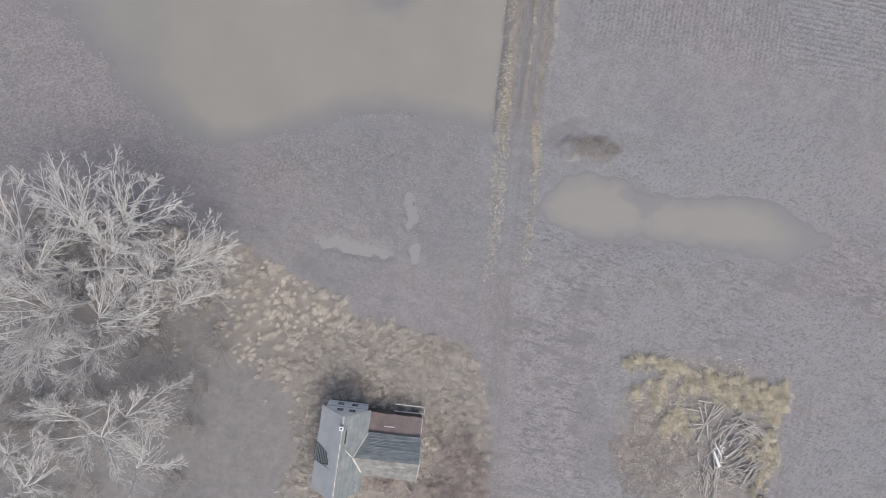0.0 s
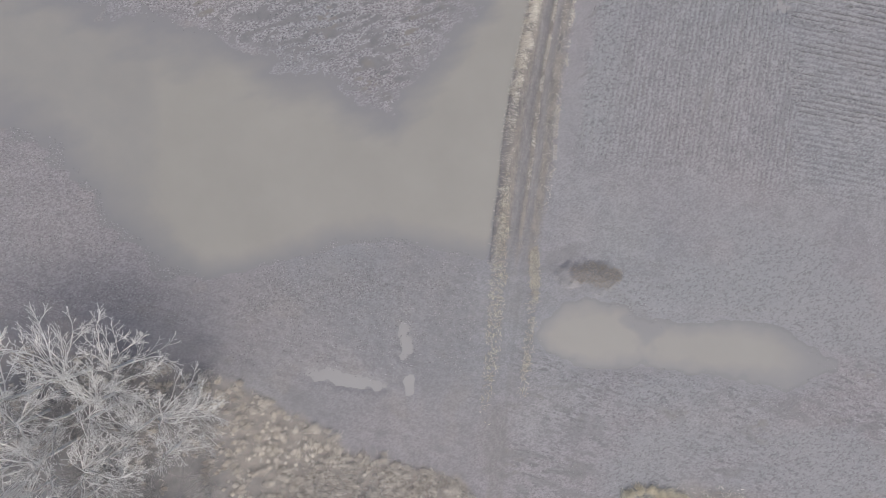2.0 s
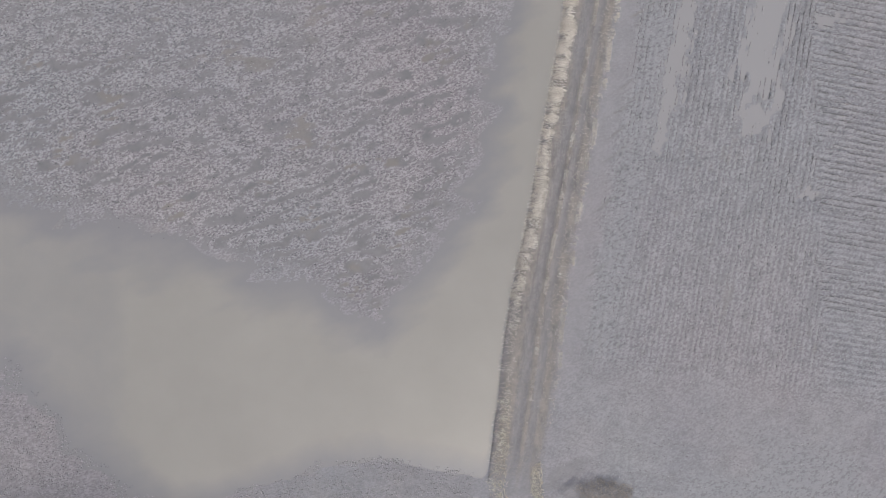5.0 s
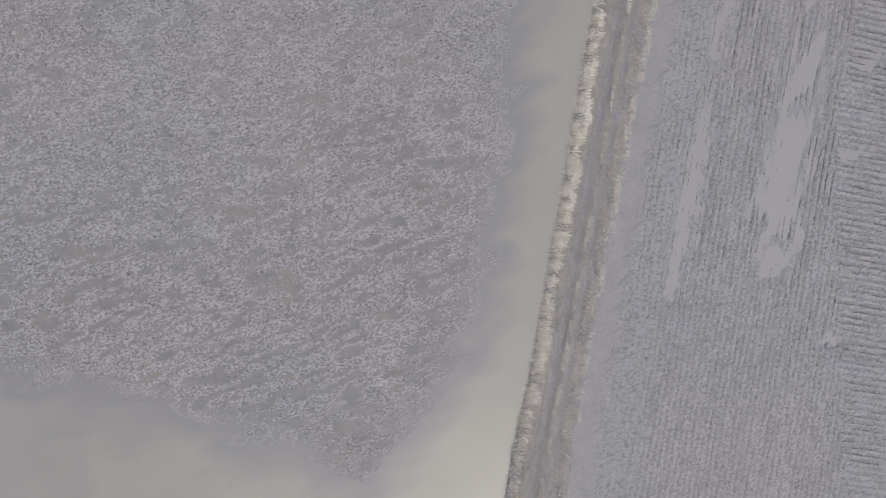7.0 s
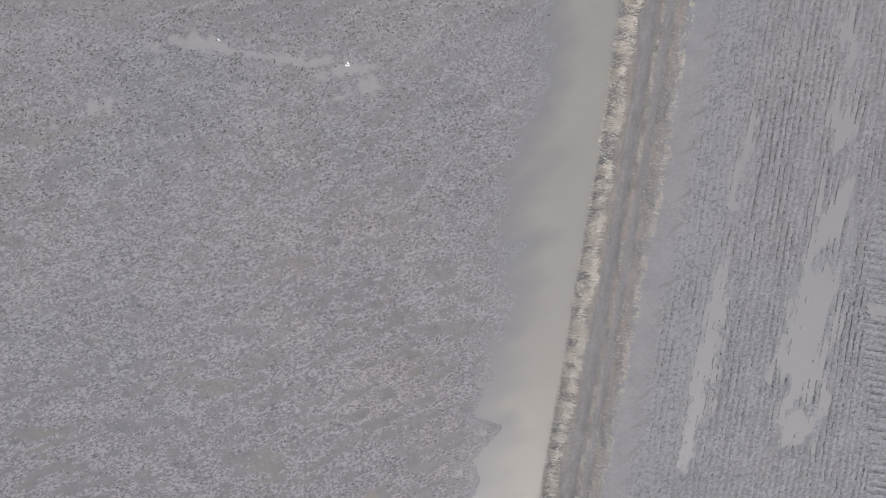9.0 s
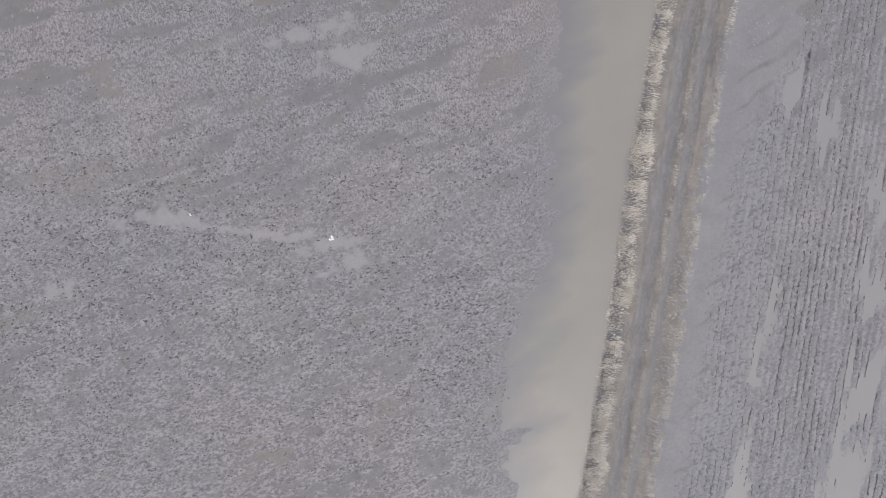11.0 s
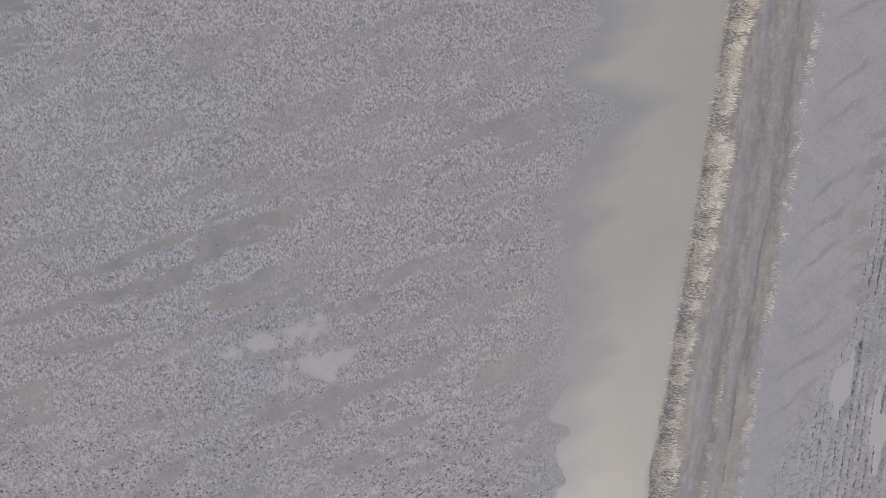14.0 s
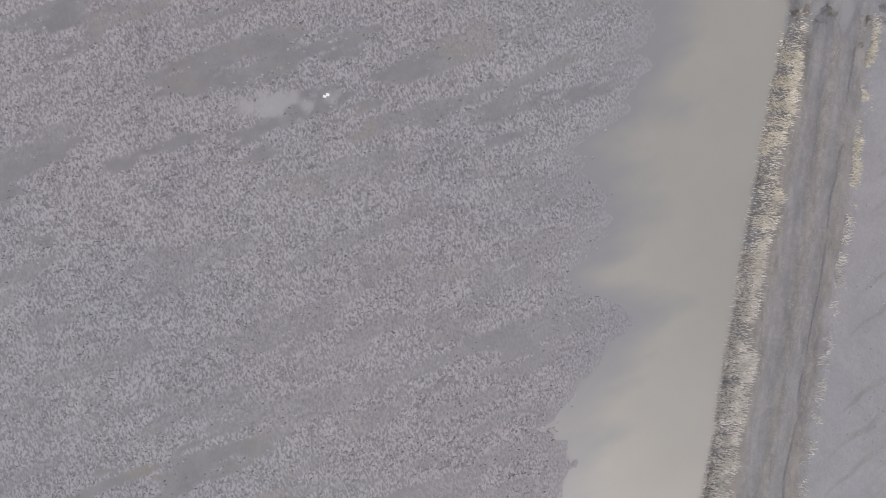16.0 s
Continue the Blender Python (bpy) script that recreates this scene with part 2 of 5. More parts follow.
DULL = plain_material("damp_crumb", (0.172, 0.167, 0.172), (0.240, 0.233, 0.239), 1.0, 0.8, 0.3, island=True)
ROOF_GAP_DARK = plain_material("dark_roof_gap", (0.05, 0.052, 0.055), (0.085, 0.088, 0.09), 1.0, 0.9, 0.2)
OLD_WOOD = plain_material("old_brown_boarding", (0.12, 0.10, 0.085), (0.21, 0.18, 0.155), 2.0, 0.85, 0.4)
CLOD = plain_material("mud_clod", (0.235, 0.227, 0.232), (0.335, 0.322, 0.326), 1.0, 0.8, 0.3, island=True)
STUBBLE = plain_material("rotten_stubble", (0.105, 0.101, 0.103), (0.180, 0.172, 0.173), 1.0, 0.85, 0.3, island=True)
PLASTER = plain_material("white_plaster", (0.87, 0.86, 0.85), (0.94, 0.935, 0.93), 1.2, 0.85, 0.3)
SLATE = plain_material("grey_fibre_cement", (0.175, 0.195, 0.203), (0.30, 0.32, 0.326), 0.8, 0.7, 0.4, random=True)
# west slope, paler than SLATE: sheet tone and brighter light in one colour
LIT_PALE_SLATE = plain_material("lit_pale_fibre_cement", (0.40, 0.415, 0.425), (0.50, 0.51, 0.515), 0.5, 0.55, 0.3, random=False)
WORN = plain_material("worn_fibre_cement", (0.14, 0.14, 0.138), (0.33, 0.322, 0.315), 0.9, 0.7, 0.4, random=True)
RUST = plain_material("brown_sheet_metal", (0.165, 0.130, 0.124), (0.265, 0.215, 0.205), 0.9, 0.6, 0.3, random=True)
TRIM = plain_material("weathered_white_wood", (0.45, 0.44, 0.43), (0.66, 0.65, 0.63), 2.0, 0.8, 0.3)
DARK = plain_material("opening_shade", (0.03, 0.03, 0.03), (0.06, 0.056, 0.052), 2.0, 0.9, 0.2)
BRICK = plain_material("red_brick", (0.20, 0.14, 0.12), (0.34, 0.26, 0.23), 3.0, 0.85, 0.4, island=True)
LOG = plain_material("weathered_log", (0.45, 0.422, 0.396), (0.73, 0.69, 0.65), 2.0, 0.85, 0.4, island=True)
WHITE = plain_material("white_scrap", (0.7, 0.7, 0.7), (0.85, 0.85, 0.85), 2.0, 0.6, 0.2)


# ---- the lie of the land ----
BANK_Y = (-60, -30, -2, 16, 32, 41, 52, 75, 93, 113, 133, 150, 168, 260)
BANK_X = (10.0, 10.6, 12.0, 13.8, 15.5, 16.7, 19.1, 23.0, 25.9, 28.8, 32.2, 34.9, 38.3, 52.0)
EDGE_X = (15.5, 16.0, 18.2, 20.4, 23.1, 24.0, 25.6, 29.8, 33.2, 36.4, 40.0, 42.9, 45.4, 60.0)
SHORE_Y = (30, 44, 53, 64, 78, 88, 97, 106, 112, 119, 127, 133, 139, 141, 145, 147.5, 152, 157, 162, 168, 190, 260)
SHORE_X = (-6.0, 5.5, 11.0, 14.6, 15.4, 17.2, 18.4, 20.8, 21.8, 19.8, 20.8, 21.2, 22.8, 24.6, 25.6, 23.2, 25.6, 24.4, 26.0, 28.0, 33.0, 46.0)
NORTH_X = (-120, -48, -34, -20, -9, 0.5, 5.5, 9.5, 40)
NORTH_Y = (70, 53, 49.0, 45.5, 42.0, 37.0, 38.5, 48.0, 50)
SOUTH_X = (-120, -60, -51, -44, -38, -31.5, -26, -16, -7.6, -0.4, 4.5, 10, 14, 40)
SOUTH_Y = (66, 41, 34.0, 30.5, 22.5, 17.0, 14.8, 16.8, 19.6, 20.6, 19.6, 18.4, 17.0, 18)
TILT_C, TILT_S = math.cos(radians(20)), math.sin(radians(20))


def bank_x(y):
    return np.interp(y, BANK_Y, BANK_X)


def edge_x(y):
    return np.interp(y, BANK_Y, EDGE_X)


def patches(x, y):
    """Smooth, washed streaks among the clods of the western field."""
    u, v = x * TILT_C + y * TILT_S, -x * TILT_S + y * TILT_C
    short = smooth(0.550, 0.595, fbm(u / 1.8, v / 0.55, 11, 5)) * (0.25 + 0.55 * smooth(95, 60, y) + 0.35 * smooth(0.42, 0.6, fbm(u / 22, v / 9, 12, 3)))
    long = smooth(0.53, 0.60, fbm(u / 4.6, v / 1.0, 13, 5)) * (0.40 + 0.45 * smooth(0.4, 0.6, fbm(u / 25, v / 8, 16, 3)))
    late = smooth(95, 125, y)
    return short * (1 - 0.8 * late) + long * late


def rows_zone(x, y):
    """Where the ploughed and stubble rows east of the track run."""
    along = smooth(27, 36, y + 0.15 * (x - 40) + 3 * (fbm(x / 6, y / 6, 14, 2) - 0.5))
    return along * smooth(2.0, 4.5, x - edge_x(y) - 5.0 * smooth(110, 128, y))


def headland(x, y):
    """Where the rows turn across, at the far side of the eastern field."""
    return smooth(-0.5, 0.5, x - np.interp(y, (38, 57, 85, 92, 130, 170), (59.0, 58.2, 57.1, 58.9, 65.5, 72.0)) + 1.2 * (vnoise(y / 1.5, x * 0 + 3, 9) - 0.5))


WEST_PUDDLES = [(-17.6, 106.5, 3.4, 0.75, 4), (-11.4, 105.5, 3.4, 0.28, -6), (-5.8, 104.7, 2.6, 0.75, -5), (-1.8, 103.9, 2.2, 0.5, 10), (1.2, 102.5, 1.9, 0.65, 8), (-1.7, 101.4, 1.7, 0.32, 15), (-3.0, 124.7, 3.3, 0.95, 16), (-0.4, 122.1, 2.2, 0.8, 18), (-26.8, 99.6, 1.5, 0.6, 12), (-1.5, 160.5, 3.0, 0.7, 8)]
EAST_PUDDLES = [(38.5, 72.5, 1.75, 13.5, -10), (42.3, 94.0, 1.5, 4.2, -10), (50.4, 71.2, 4.0, 3.2, -8), (51.6, 79.0, 3.4, 5.0, -8), (49.4, 64.8, 2.4, 1.8, -8), (54.0, 99.5, 2.0, 2.4, -8), (53.4, 88.8, 2.6, 3.4, -8), (54.6, 109.0, 1.1, 2.4, -8), (57.0, 54.8, 1.5, 0.7, 5), (60.0, 78.2, 2.4, 0.8, 5), (61.4, 89.6, 1.6, 1.0, 5), (49.0, 116.0, 1.6, 3.2, -8), (45.5, 121.5, 1.0, 3.0, -8), (40.2, 168.9, 0.75, 1.7, -8), (42.8, 169.0, 0.6, 2.0, -8), (45.8, 165.3, 0.8, 0.6, 0)]
POOL_X = (20.3, 21.2, 22.5, 24.5, 28, 32, 33.6, 35, 37, 40, 50, 58, 62, 64.5, 70)
POOL_NORTH = (7.2, 8.6, 9.8, 11.2, 11.9, 12.0, 11.4, 9.6, 8.9, 8.7, 8.7, 7.4, 5.0, 3.2, 0.6)
POOL_SOUTH = (7.0, 6.0, 4.4, 3.2, 2.3, 2.2, 2.2, 2.2, 2.2, 1.8, 0.5, -1.1, 0.2, 1.4, 1.2)
MEADOW_X = (-60, -40, -30, -21.6, -13.1, -5.2, 4.5, 9.5, 12.0, 14.0)
MEADOW_Y = (9.0, 5.5, 3.5, 0.9, -3.1, -8.6, -11.2, -12.8, -16.5, -26.0)


def washed(x, y):
    """Shallow pans of pale smooth silt on the western field."""
    pan = np.full_like(x, -9.0)
    for cx, cy, rx, ry, turn in WEST_PUDDLES:
        pan = np.maximum(pan, blob(x, y, cx, cy, rx, ry, turn, 0.8))
    return smooth(-0.35, 0.50, pan)


def height(x, y):
    """Ground height over the flood level, with the zones that colour it."""
    x, y = np.asarray(x, float), np.asarray(y, float)
    big = fbm(x / 14, y / 14, 1, 3) - 0.5
    mid = fbm(x / 3.2, y / 3.2, 2, 3) - 0.5
    north, south = np.interp(x, NORTH_X, NORTH_Y), np.interp(x, SOUTH_X, SOUTH_Y)
    shore = np.interp(y, SHORE_Y, SHORE_X)
    bank, edge = bank_x(y), edge_x(y)
    # western field: a very flat shore on the pond and the drowned ditch
    ragged = fbm((x * TILT_C + y * TILT_S) / 6.0, (-x * TILT_S + y * TILT_C) / 2.0, 17, 5) - 0.5
    inland = np.minimum(y - north, shore - x) + 6.5 * ragged + 3.0 * (fbm(x / 9, y / 7, 18, 2) - 0.5) + 2.0 * big - 0.8
    pond = 0.030 + 0.012 * smooth(6, 14, x)
    field = np.where(inland > 0, 0.014 * np.minimum(inland, 12), pond * np.maximum(inland, -9))
    streak = patches(x, y) * smooth(0, 4, inland)
    field = field - 0.015 * streak
    # southern shore, steeper
    shore_s = south - y + 1.8 * mid + 3.0 * smooth(-24, -34, x) * ragged * 2
    south_land = np.where(shore_s > 0, 0.035 * np.minimum(shore_s, 4), (0.055 - 0.040 * smooth(-22, -34, x)) * np.maximum(shore_s, -9))
    west_h = np.maximum(field, south_land)
    # east of the track
    east_h = 0.13 + 0.06 * mid + 0.04 * big
    is_west = smooth(0.6, -1.3, x - bank + 0.5 * (vnoise(y / 1.3, y * 0, 5) - 0.5))
    h = west_h * is_west + east_h * (1 - is_west)
    # the banked track
    inside = smooth(-0.6, 0.9, x - bank) * smooth(0.4, -1.4, x - edge)
    across = np.clip((x - bank) / np.maximum(edge - bank, 0.1), -1, 2)
    ruts = np.exp(-((across - 0.40) / 0.07) ** 2) + np.exp(-((across - 0.68) / 0.07) ** 2)
    crown = 0.20 + 0.16 * np.exp(-((across - 0.16) / 0.13) ** 2) + 0.10 * np.exp(-((across - 0.55) / 0.08) ** 2)
    far = smooth(14, 24, y)
    far_end = smooth(172, 163, y + 2 * mid)
    h = h + inside * far * far_end * (crown - 0.11 * ruts - 0.05 + 0.06 * mid)
    # the track's southern end, a trodden lane
    lane = np.exp(-((x - np.interp(y, (-40, -12, 0, 14), (14.3, 13.9, 15.0, 16.8))) / 2.4) ** 2) * smooth(17, 12, y)
    h = h - 0.08 * lane + 0.05 * lane * ruts
    # pool, puddles, mound, gully
    gone = lambda v, lo, deep: lo * smooth(-0.12, 0.08, v) + deep * np.clip(v, 0, 1)
    pool = (np.minimum(np.minimum(np.interp(x, POOL_X, POOL_NORTH) - y, y - np.interp(x, POOL_X, POOL_SOUTH)), 3.0 * np.minimum(x - 20.3, 66 - x)) + 1.1 * (fbm(x / 2.5, y / 2.0, 19, 4) - 0.5) * 2) / 4
    silted = np.maximum(smooth(-0.2, 0.5, blob(x, y, 36.2, 8.6, 3.4, 4.2, 25, 0.3)), smooth(50, 64, x))
    h = h - (h + 0.002) * smooth(-0.7, 0.02, pool) - 0.34 * np.clip(pool, 0, 0.8) * (1 - 0.85 * silted)
    pud = np.full_like(h, -9.0)
    furrow = np.floor((x - 0.165 * y) / 0.74)
    comb = 7.0 * (LATTICE[(furrow.astype(int) * 7) % 512, 11] - 0.5)
    for cx, cy, rx, ry, turn in EAST_PUDDLES:
        pud = np.maximum(pud, blob(x, y + comb * min(1.0, ry / 4), cx, cy, rx, ry, turn, 0.34))
    for cx, cy, rx, ry, turn in ((-6.2, 1.2, 6.2, 1.0, -11), (1.9, 6.2, 0.9, 3.4, 4), (2.5, 0.2, 0.9, 1.4, 10)):
        pud = np.maximum(pud, blob(x, y, cx, cy, rx, ry, turn, 0.36))
    h = h - (h - 0.005) * smooth(-0.7, 0.05, pud) - 0.10 * np.clip(pud, 0, 0.6)
    mound = np.clip(blob(x, y, 29.0, 15.5, 5.4, 2.4, -4, 0.3), 0, 1)
    h = h + 0.8 * mound
    yard = np.clip(blob(x, y, -6, -24, 22, 16, 20, 0.1), 0, 1)
    grove = smooth(7.6, 5.0, y + 0.32 * (x + 26) + 3 * mid)
    h = h + 0.25 * smooth(0, 0.5, yard) + 0.2 * smooth(-14, -20, x) * grove
    # clods and rows
    rows = rows_zone(x, y)
    lee = headland(x, y)
    rx_ = (x - 0.165 * y) / 0.78
    ry_ = (y + 0.16 * x) / 0.82
    ridge = np.cos(2 * np.pi * np.where(lee > 0.5, ry_, rx_))
    wild = fbm(x / 0.55, y / 0.55, 21, 2) - 0.5
    fieldzone = smooth(-1.0, 3.2, inland + 2.5 * (fbm(x / 1.4, y / 0.8, 20, 3) - 0.5)) * is_west * smooth(30, 36, y) * (1 - 0.85 * streak) * (1 - 0.9 * washed(x, y))
    flat = smooth(-0.3, 0.0, np.maximum(pud, pool))
    clod = (0.16 - 0.09 * smooth(95, 130, y)) * fieldzone + 0.10 * rows + 0.07 * (1 - fieldzone) * (1 - rows) * smooth(0.0, 0.08, h)
    h = h + (1 - flat) * (clod * wild * 1.3 + 0.045 * rows * ridge * smooth(0.35, 0.6, fbm(x / 7, y / 7, 23, 3)))
    # zones
    wob = 3.0 * mid + 2.0 * big
    raw = (np.interp(x, MEADOW_X, MEADOW_Y) - y) / 12
    meadow = smooth(-0.06, 0.10, raw + 0.12 * mid + 0.10 * (fbm(x / 1.6, y / 1.6, 24, 3) - 0.5)) * smooth(13.4, 11.6, x + 1.2 * mid)
    meadow = meadow * (1 - 0.55 * smooth(-19, -26, x))
    bare = smooth(-13, -17, x + 3 * mid) * smooth(-15, -21, y + 0.25 * (x + 20) + 4 * mid) * 0.9
    reedpatch = smooth(-0.05, 0.2, blob(x, y, 45.5, -27, 13.5, 12.5, -12, 0.12))
    grass = np.clip(np.maximum(meadow - bare, 0.75 * reedpatch) , 0, 1)
    slanted = fbm((x * 0.978 - y * 0.208) / 3.4, (x * 0.208 + y * 0.978) / 0.9, 33, 4)
    fan = smooth(3.6, 2.2, x - edge - 4.0 * smooth(110, 128, y) + 1.6 * (fbm(x / 1.5, y / 2.2, 34, 3) - 0.5) * 2) * smooth(-0.3, 0.6, x - edge) * smooth(28, 40, y)
    runnel = (y - 0.8 * (x - edge) + 1.6 * (fbm(x / 3, y / 3, 46, 2) - 0.5)) / 3.1
    gully = smooth(0.10, 0.03, np.abs(runnel - np.floor(runnel) - 0.5) - 0.03 * (x - edge - 3)) * smooth(0.42, 0.55, vnoise(np.floor(runnel) * 7.3, x * 0 + 2, 47)) * smooth(0.8, 2.6, x - edge) * smooth(6.0, 4.0, x - edge) * smooth(28, 40, y)
    wet = np.clip(np.maximum(streak, (0.10 + 0.25 * smooth(26, 34, y) * is_west + 0.3 * smooth(-24, -34, x)) * smooth(0.045, -0.01, h) * (1 - inside)), 0, 1)
    wet = np.maximum(wet, 0.6 * smooth(0.60, 0.64, slanted) * (1 - is_west) * (1 - rows) * smooth(22, 4, y) * (0.3 + 0.7 * smooth(0.4, 0.6, fbm(x / 8, y / 8, 36, 2))))
    wet = np.maximum(wet, 0.45 * rows * smooth(0.58, 0.64, fbm((x - 0.165 * y) / 0.5, y / 2.4, 37, 4)) * (1 - headland(x, y)))
    wet = np.maximum(wet, 0.6 * smooth(-0.45, -0.2, raw) * smooth(0.05, -0.05, raw) * smooth(13, 9, x) * smooth(0.47, 0.55, fbm(x / 5, y / 3, 38, 6)))
    wet = np.maximum(wet, 0.6 * bare * (0.6 + 0.8 * (fbm(x / 4, y / 4, 30, 4) - 0.3)))
    wet = np.maximum(wet, gully)
    drift = fbm((x * 0.82 + y * 0.57) / 2.6, (-x * 0.57 + y * 0.82) / 0.8, 90, 5)
    drift = smooth(0.525, 0.585, drift) * smooth(106, 122, y) * smooth(3.0, 7.0, x - edge) * (1 - is_west)
    wet = np.maximum(wet, 0.85 * drift)
    wet = np.maximum(wet, 0.2 * smooth(-24, -34, x) * smooth(6, 12, y) * smooth(44, 38, y) * (0.6 + 0.8 * (fbm(x / 3, y / 2, 48, 4) - 0.3)))
    wet = np.maximum(wet, 0.26 * smooth(13, 10, x) * smooth(22, 18, y) * (0.5 + fbm(x / 5, y / 3, 49, 4)))
    trench = smooth(0.7, 0.25, np.abs(y - 15.4 - 0.12 * (x - 14) - 0.5 * mid)) * smooth(13.4, 14.2, x) * smooth(26, 24, x)
    wet = np.maximum(wet, 0.5 * trench)
    wet = np.maximum(wet, 0.6 * smooth(1.6, 0.6, np.abs(y - 17.6 - 0.35 * (x - 22))) * smooth(21, 22.5, x) * smooth(28, 25, x))
    wet = np.maximum(wet, 0.45 * np.maximum(smooth(-0.1, 0.3, blob(x, y, 27.6, -6.0, 3.4, 1.6, 8, 0.3)), smooth(-0.1, 0.4, blob(x, y, 28.0, -25, 3.0, 9.0, 8, 0.25))))
    wet = np.maximum(wet, 0.85 * smooth(1.6, 0.5, np.abs((y - 13.2) + 0.72 * (x - 31.2) + 1.2 * mid)) * smooth(30, 32, x) * smooth(40, 36, x))
    wet = np.maximum(wet, 0.3 * inside * smooth(0.5, 0.75, ruts))
    wet = wet * (1 - fan * (1 - np.maximum(gully, drift)))
    lanes = np.zeros_like(h)
    for k, off in enumerate((-1.6, 0.0, 1.2, 2.4, 4.6)):
        lane_x = np.interp(y, (-41, -28, -18), (47.2, 50.6, 52.6)) + off + 0.5 * mid
        lanes = np.maximum(lanes, smooth(0.34, 0.12, np.abs(x - lane_x - 8.2)) * smooth(-19, -23, y + 3 * big) * smooth(0.35, 0.5, fbm(x / 2, y / 3, 70 + k, 3)))
    wet = np.maximum(wet, 0.7 * lanes)
    wet = np.maximum(wet, 0.95 * gully) * (1 - grass)
    speckle = smooth(0.0, 0.5, blob(x, y, -8, 13.2, 17, 4.2, 5, 0.2)) * smooth(0, 2, south - y) + smooth(-26, -34, x) * smooth(8, 13, y) * smooth(36, 30, y)
    residue = np.clip(0.75 * fieldzone + rows * 0.55 + 0.16 + 0.3 * speckle + 0.12 * (1 - is_west) * (1 - rows) * smooth(20, 0, y), 0, 1) * (1 - flat) * (1 - 0.85 * fan) * (1 - 0.15 * inside)
    strip = np.exp(-((across - 0.15) / 0.16) ** 4) + np.exp(-((across - 0.54) / 0.055) ** 2) + np.exp(-((across - 0.83) / 0.10) ** 4)
    grass = np.maximum(grass, 0.75 * inside * far * far_end * smooth(0.3, 0.9, strip) * (1 - 0.5 * smooth(115, 140, y)) * smooth(0.3, 0.5, fbm(x / 1.5, y / 4, 27, 3)))
    soil = np.clip(inside * far * far_end * (0.55 + 0.55 * strip) * (0.7 + 0.8 * (fbm(x / 2, y / 5, 39, 3) - 0.2)) + 0.4 * lane * smooth(0.3, 0.6, fbm(x / 3, y / 6, 40, 3)), 0, 1)
    floor = np.clip(np.maximum(smooth(-19, -25, x) * grove * smooth(4, -3, y + 0.2 * (x + 30)), smooth(-0.15, 0.35, blob(x, y, -22.5, -25, 9.5, 17, 10, 0.25))), 0, 1)
    tint = (1 - is_west) * (1 - inside) * (1 - fan) * (1 - grass) * np.maximum(rows * (0.35 + 0.65 * smooth(10, 6, x - edge)), smooth(26, 34, x) * smooth(28, 18, y) * smooth(0.35, 0.6, fbm(x / 12, y / 8, 45, 3)))
    trample = (1 - is_west) * (1 - rows) * (1 - grass) * (1 - flat) * (smooth(9, 2, y) * smooth(15, 19, x) * (0.25 + 0.75 * smooth(0.4, 0.58, fbm(x / 9, y / 5, 26, 3))) + 0.2 * smooth(30, 20, y)) + 0.35 * is_west * smooth(20, 14, y) * (1 - grass)
    # last blob of the floor mask: painted shade in the log heap's gaps
    return h, np.clip(grass, 0, 1), wet, residue, soil, np.maximum(smooth(-0.35, 0.45, pud), 0.30 * smooth(-0.1, 0.15, pool)), np.maximum(floor, np.maximum(np.maximum(0.45 * smooth(0, 0.4, mound), 0.8 * lanes), 0.9 * gully)) + 0.5 * smooth(0.0, 0.4, blob(x, y, 49.6, -28.9, 5.6, 6.8, 0, 0.2)) * (1 - floor), fan * (1 - gully), tint, trample


def steps(lo, hi, cell, reach):
    """Even steps in the middle, growing ones out to the horizon."""
    core = np.arange(lo, hi + cell / 2, cell)
    grow, d, out = cell, 0.0, []
    while d < reach:
        grow *= 1.22
        d += grow
        out.append(d)
    out = np.array(out)
    return np.concatenate([(lo - out)[::-1], core, hi + out])


def grid_mesh(name, xs, ys, z, keep=None):
    nx, ny = len(xs), len(ys)
    gx, gy = np.meshgrid(xs, ys)
    co = np.stack([gx, gy, z], -1).reshape(-1, 3)
    i = np.arange(nx * ny).reshape(ny, nx)
    quads = np.stack([i[:-1, :-1], i[:-1, 1:], i[1:, 1:], i[1:, :-1]], -1).reshape(-1, 4)
    index = None
    if keep is not None:
        quads = quads[keep.reshape(-1)]
        used, quads = np.unique(quads, return_inverse=True)
        quads, co, index = quads.reshape(-1, 4), co[used], used
    return raw_mesh(name, co, quads), index


def raw_mesh(name, co, faces):
    """A mesh out of an array of places and an array of equal-sided faces."""
    co, faces = np.asarray(co, np.float32), np.asarray(faces, np.int32)
    me = bpy.data.meshes.new(name)
    n, k = faces.shape
    me.vertices.add(len(co))
    me.vertices.foreach_set("co", co.ravel())
    me.loops.add(n * k)
    me.loops.foreach_set("vertex_index", faces.ravel())
    me.polygons.add(n)
    me.polygons.foreach_set("loop_start", np.arange(0, n * k, k, dtype=np.int32))
    me.polygons.foreach_set("loop_total", np.full(n, k, dtype=np.int32))
    me.update(calc_edges=True)
    return me


def paint(me, layer, rgba):
    a = me.color_attributes.new(layer, "FLOAT_COLOR", "POINT")
    a.data.foreach_set("color", np.ascontiguousarray(rgba, np.float32).ravel())


def shade_smooth(me):
    me.polygons.foreach_set("use_smooth", np.ones(len(me.polygons), bool))


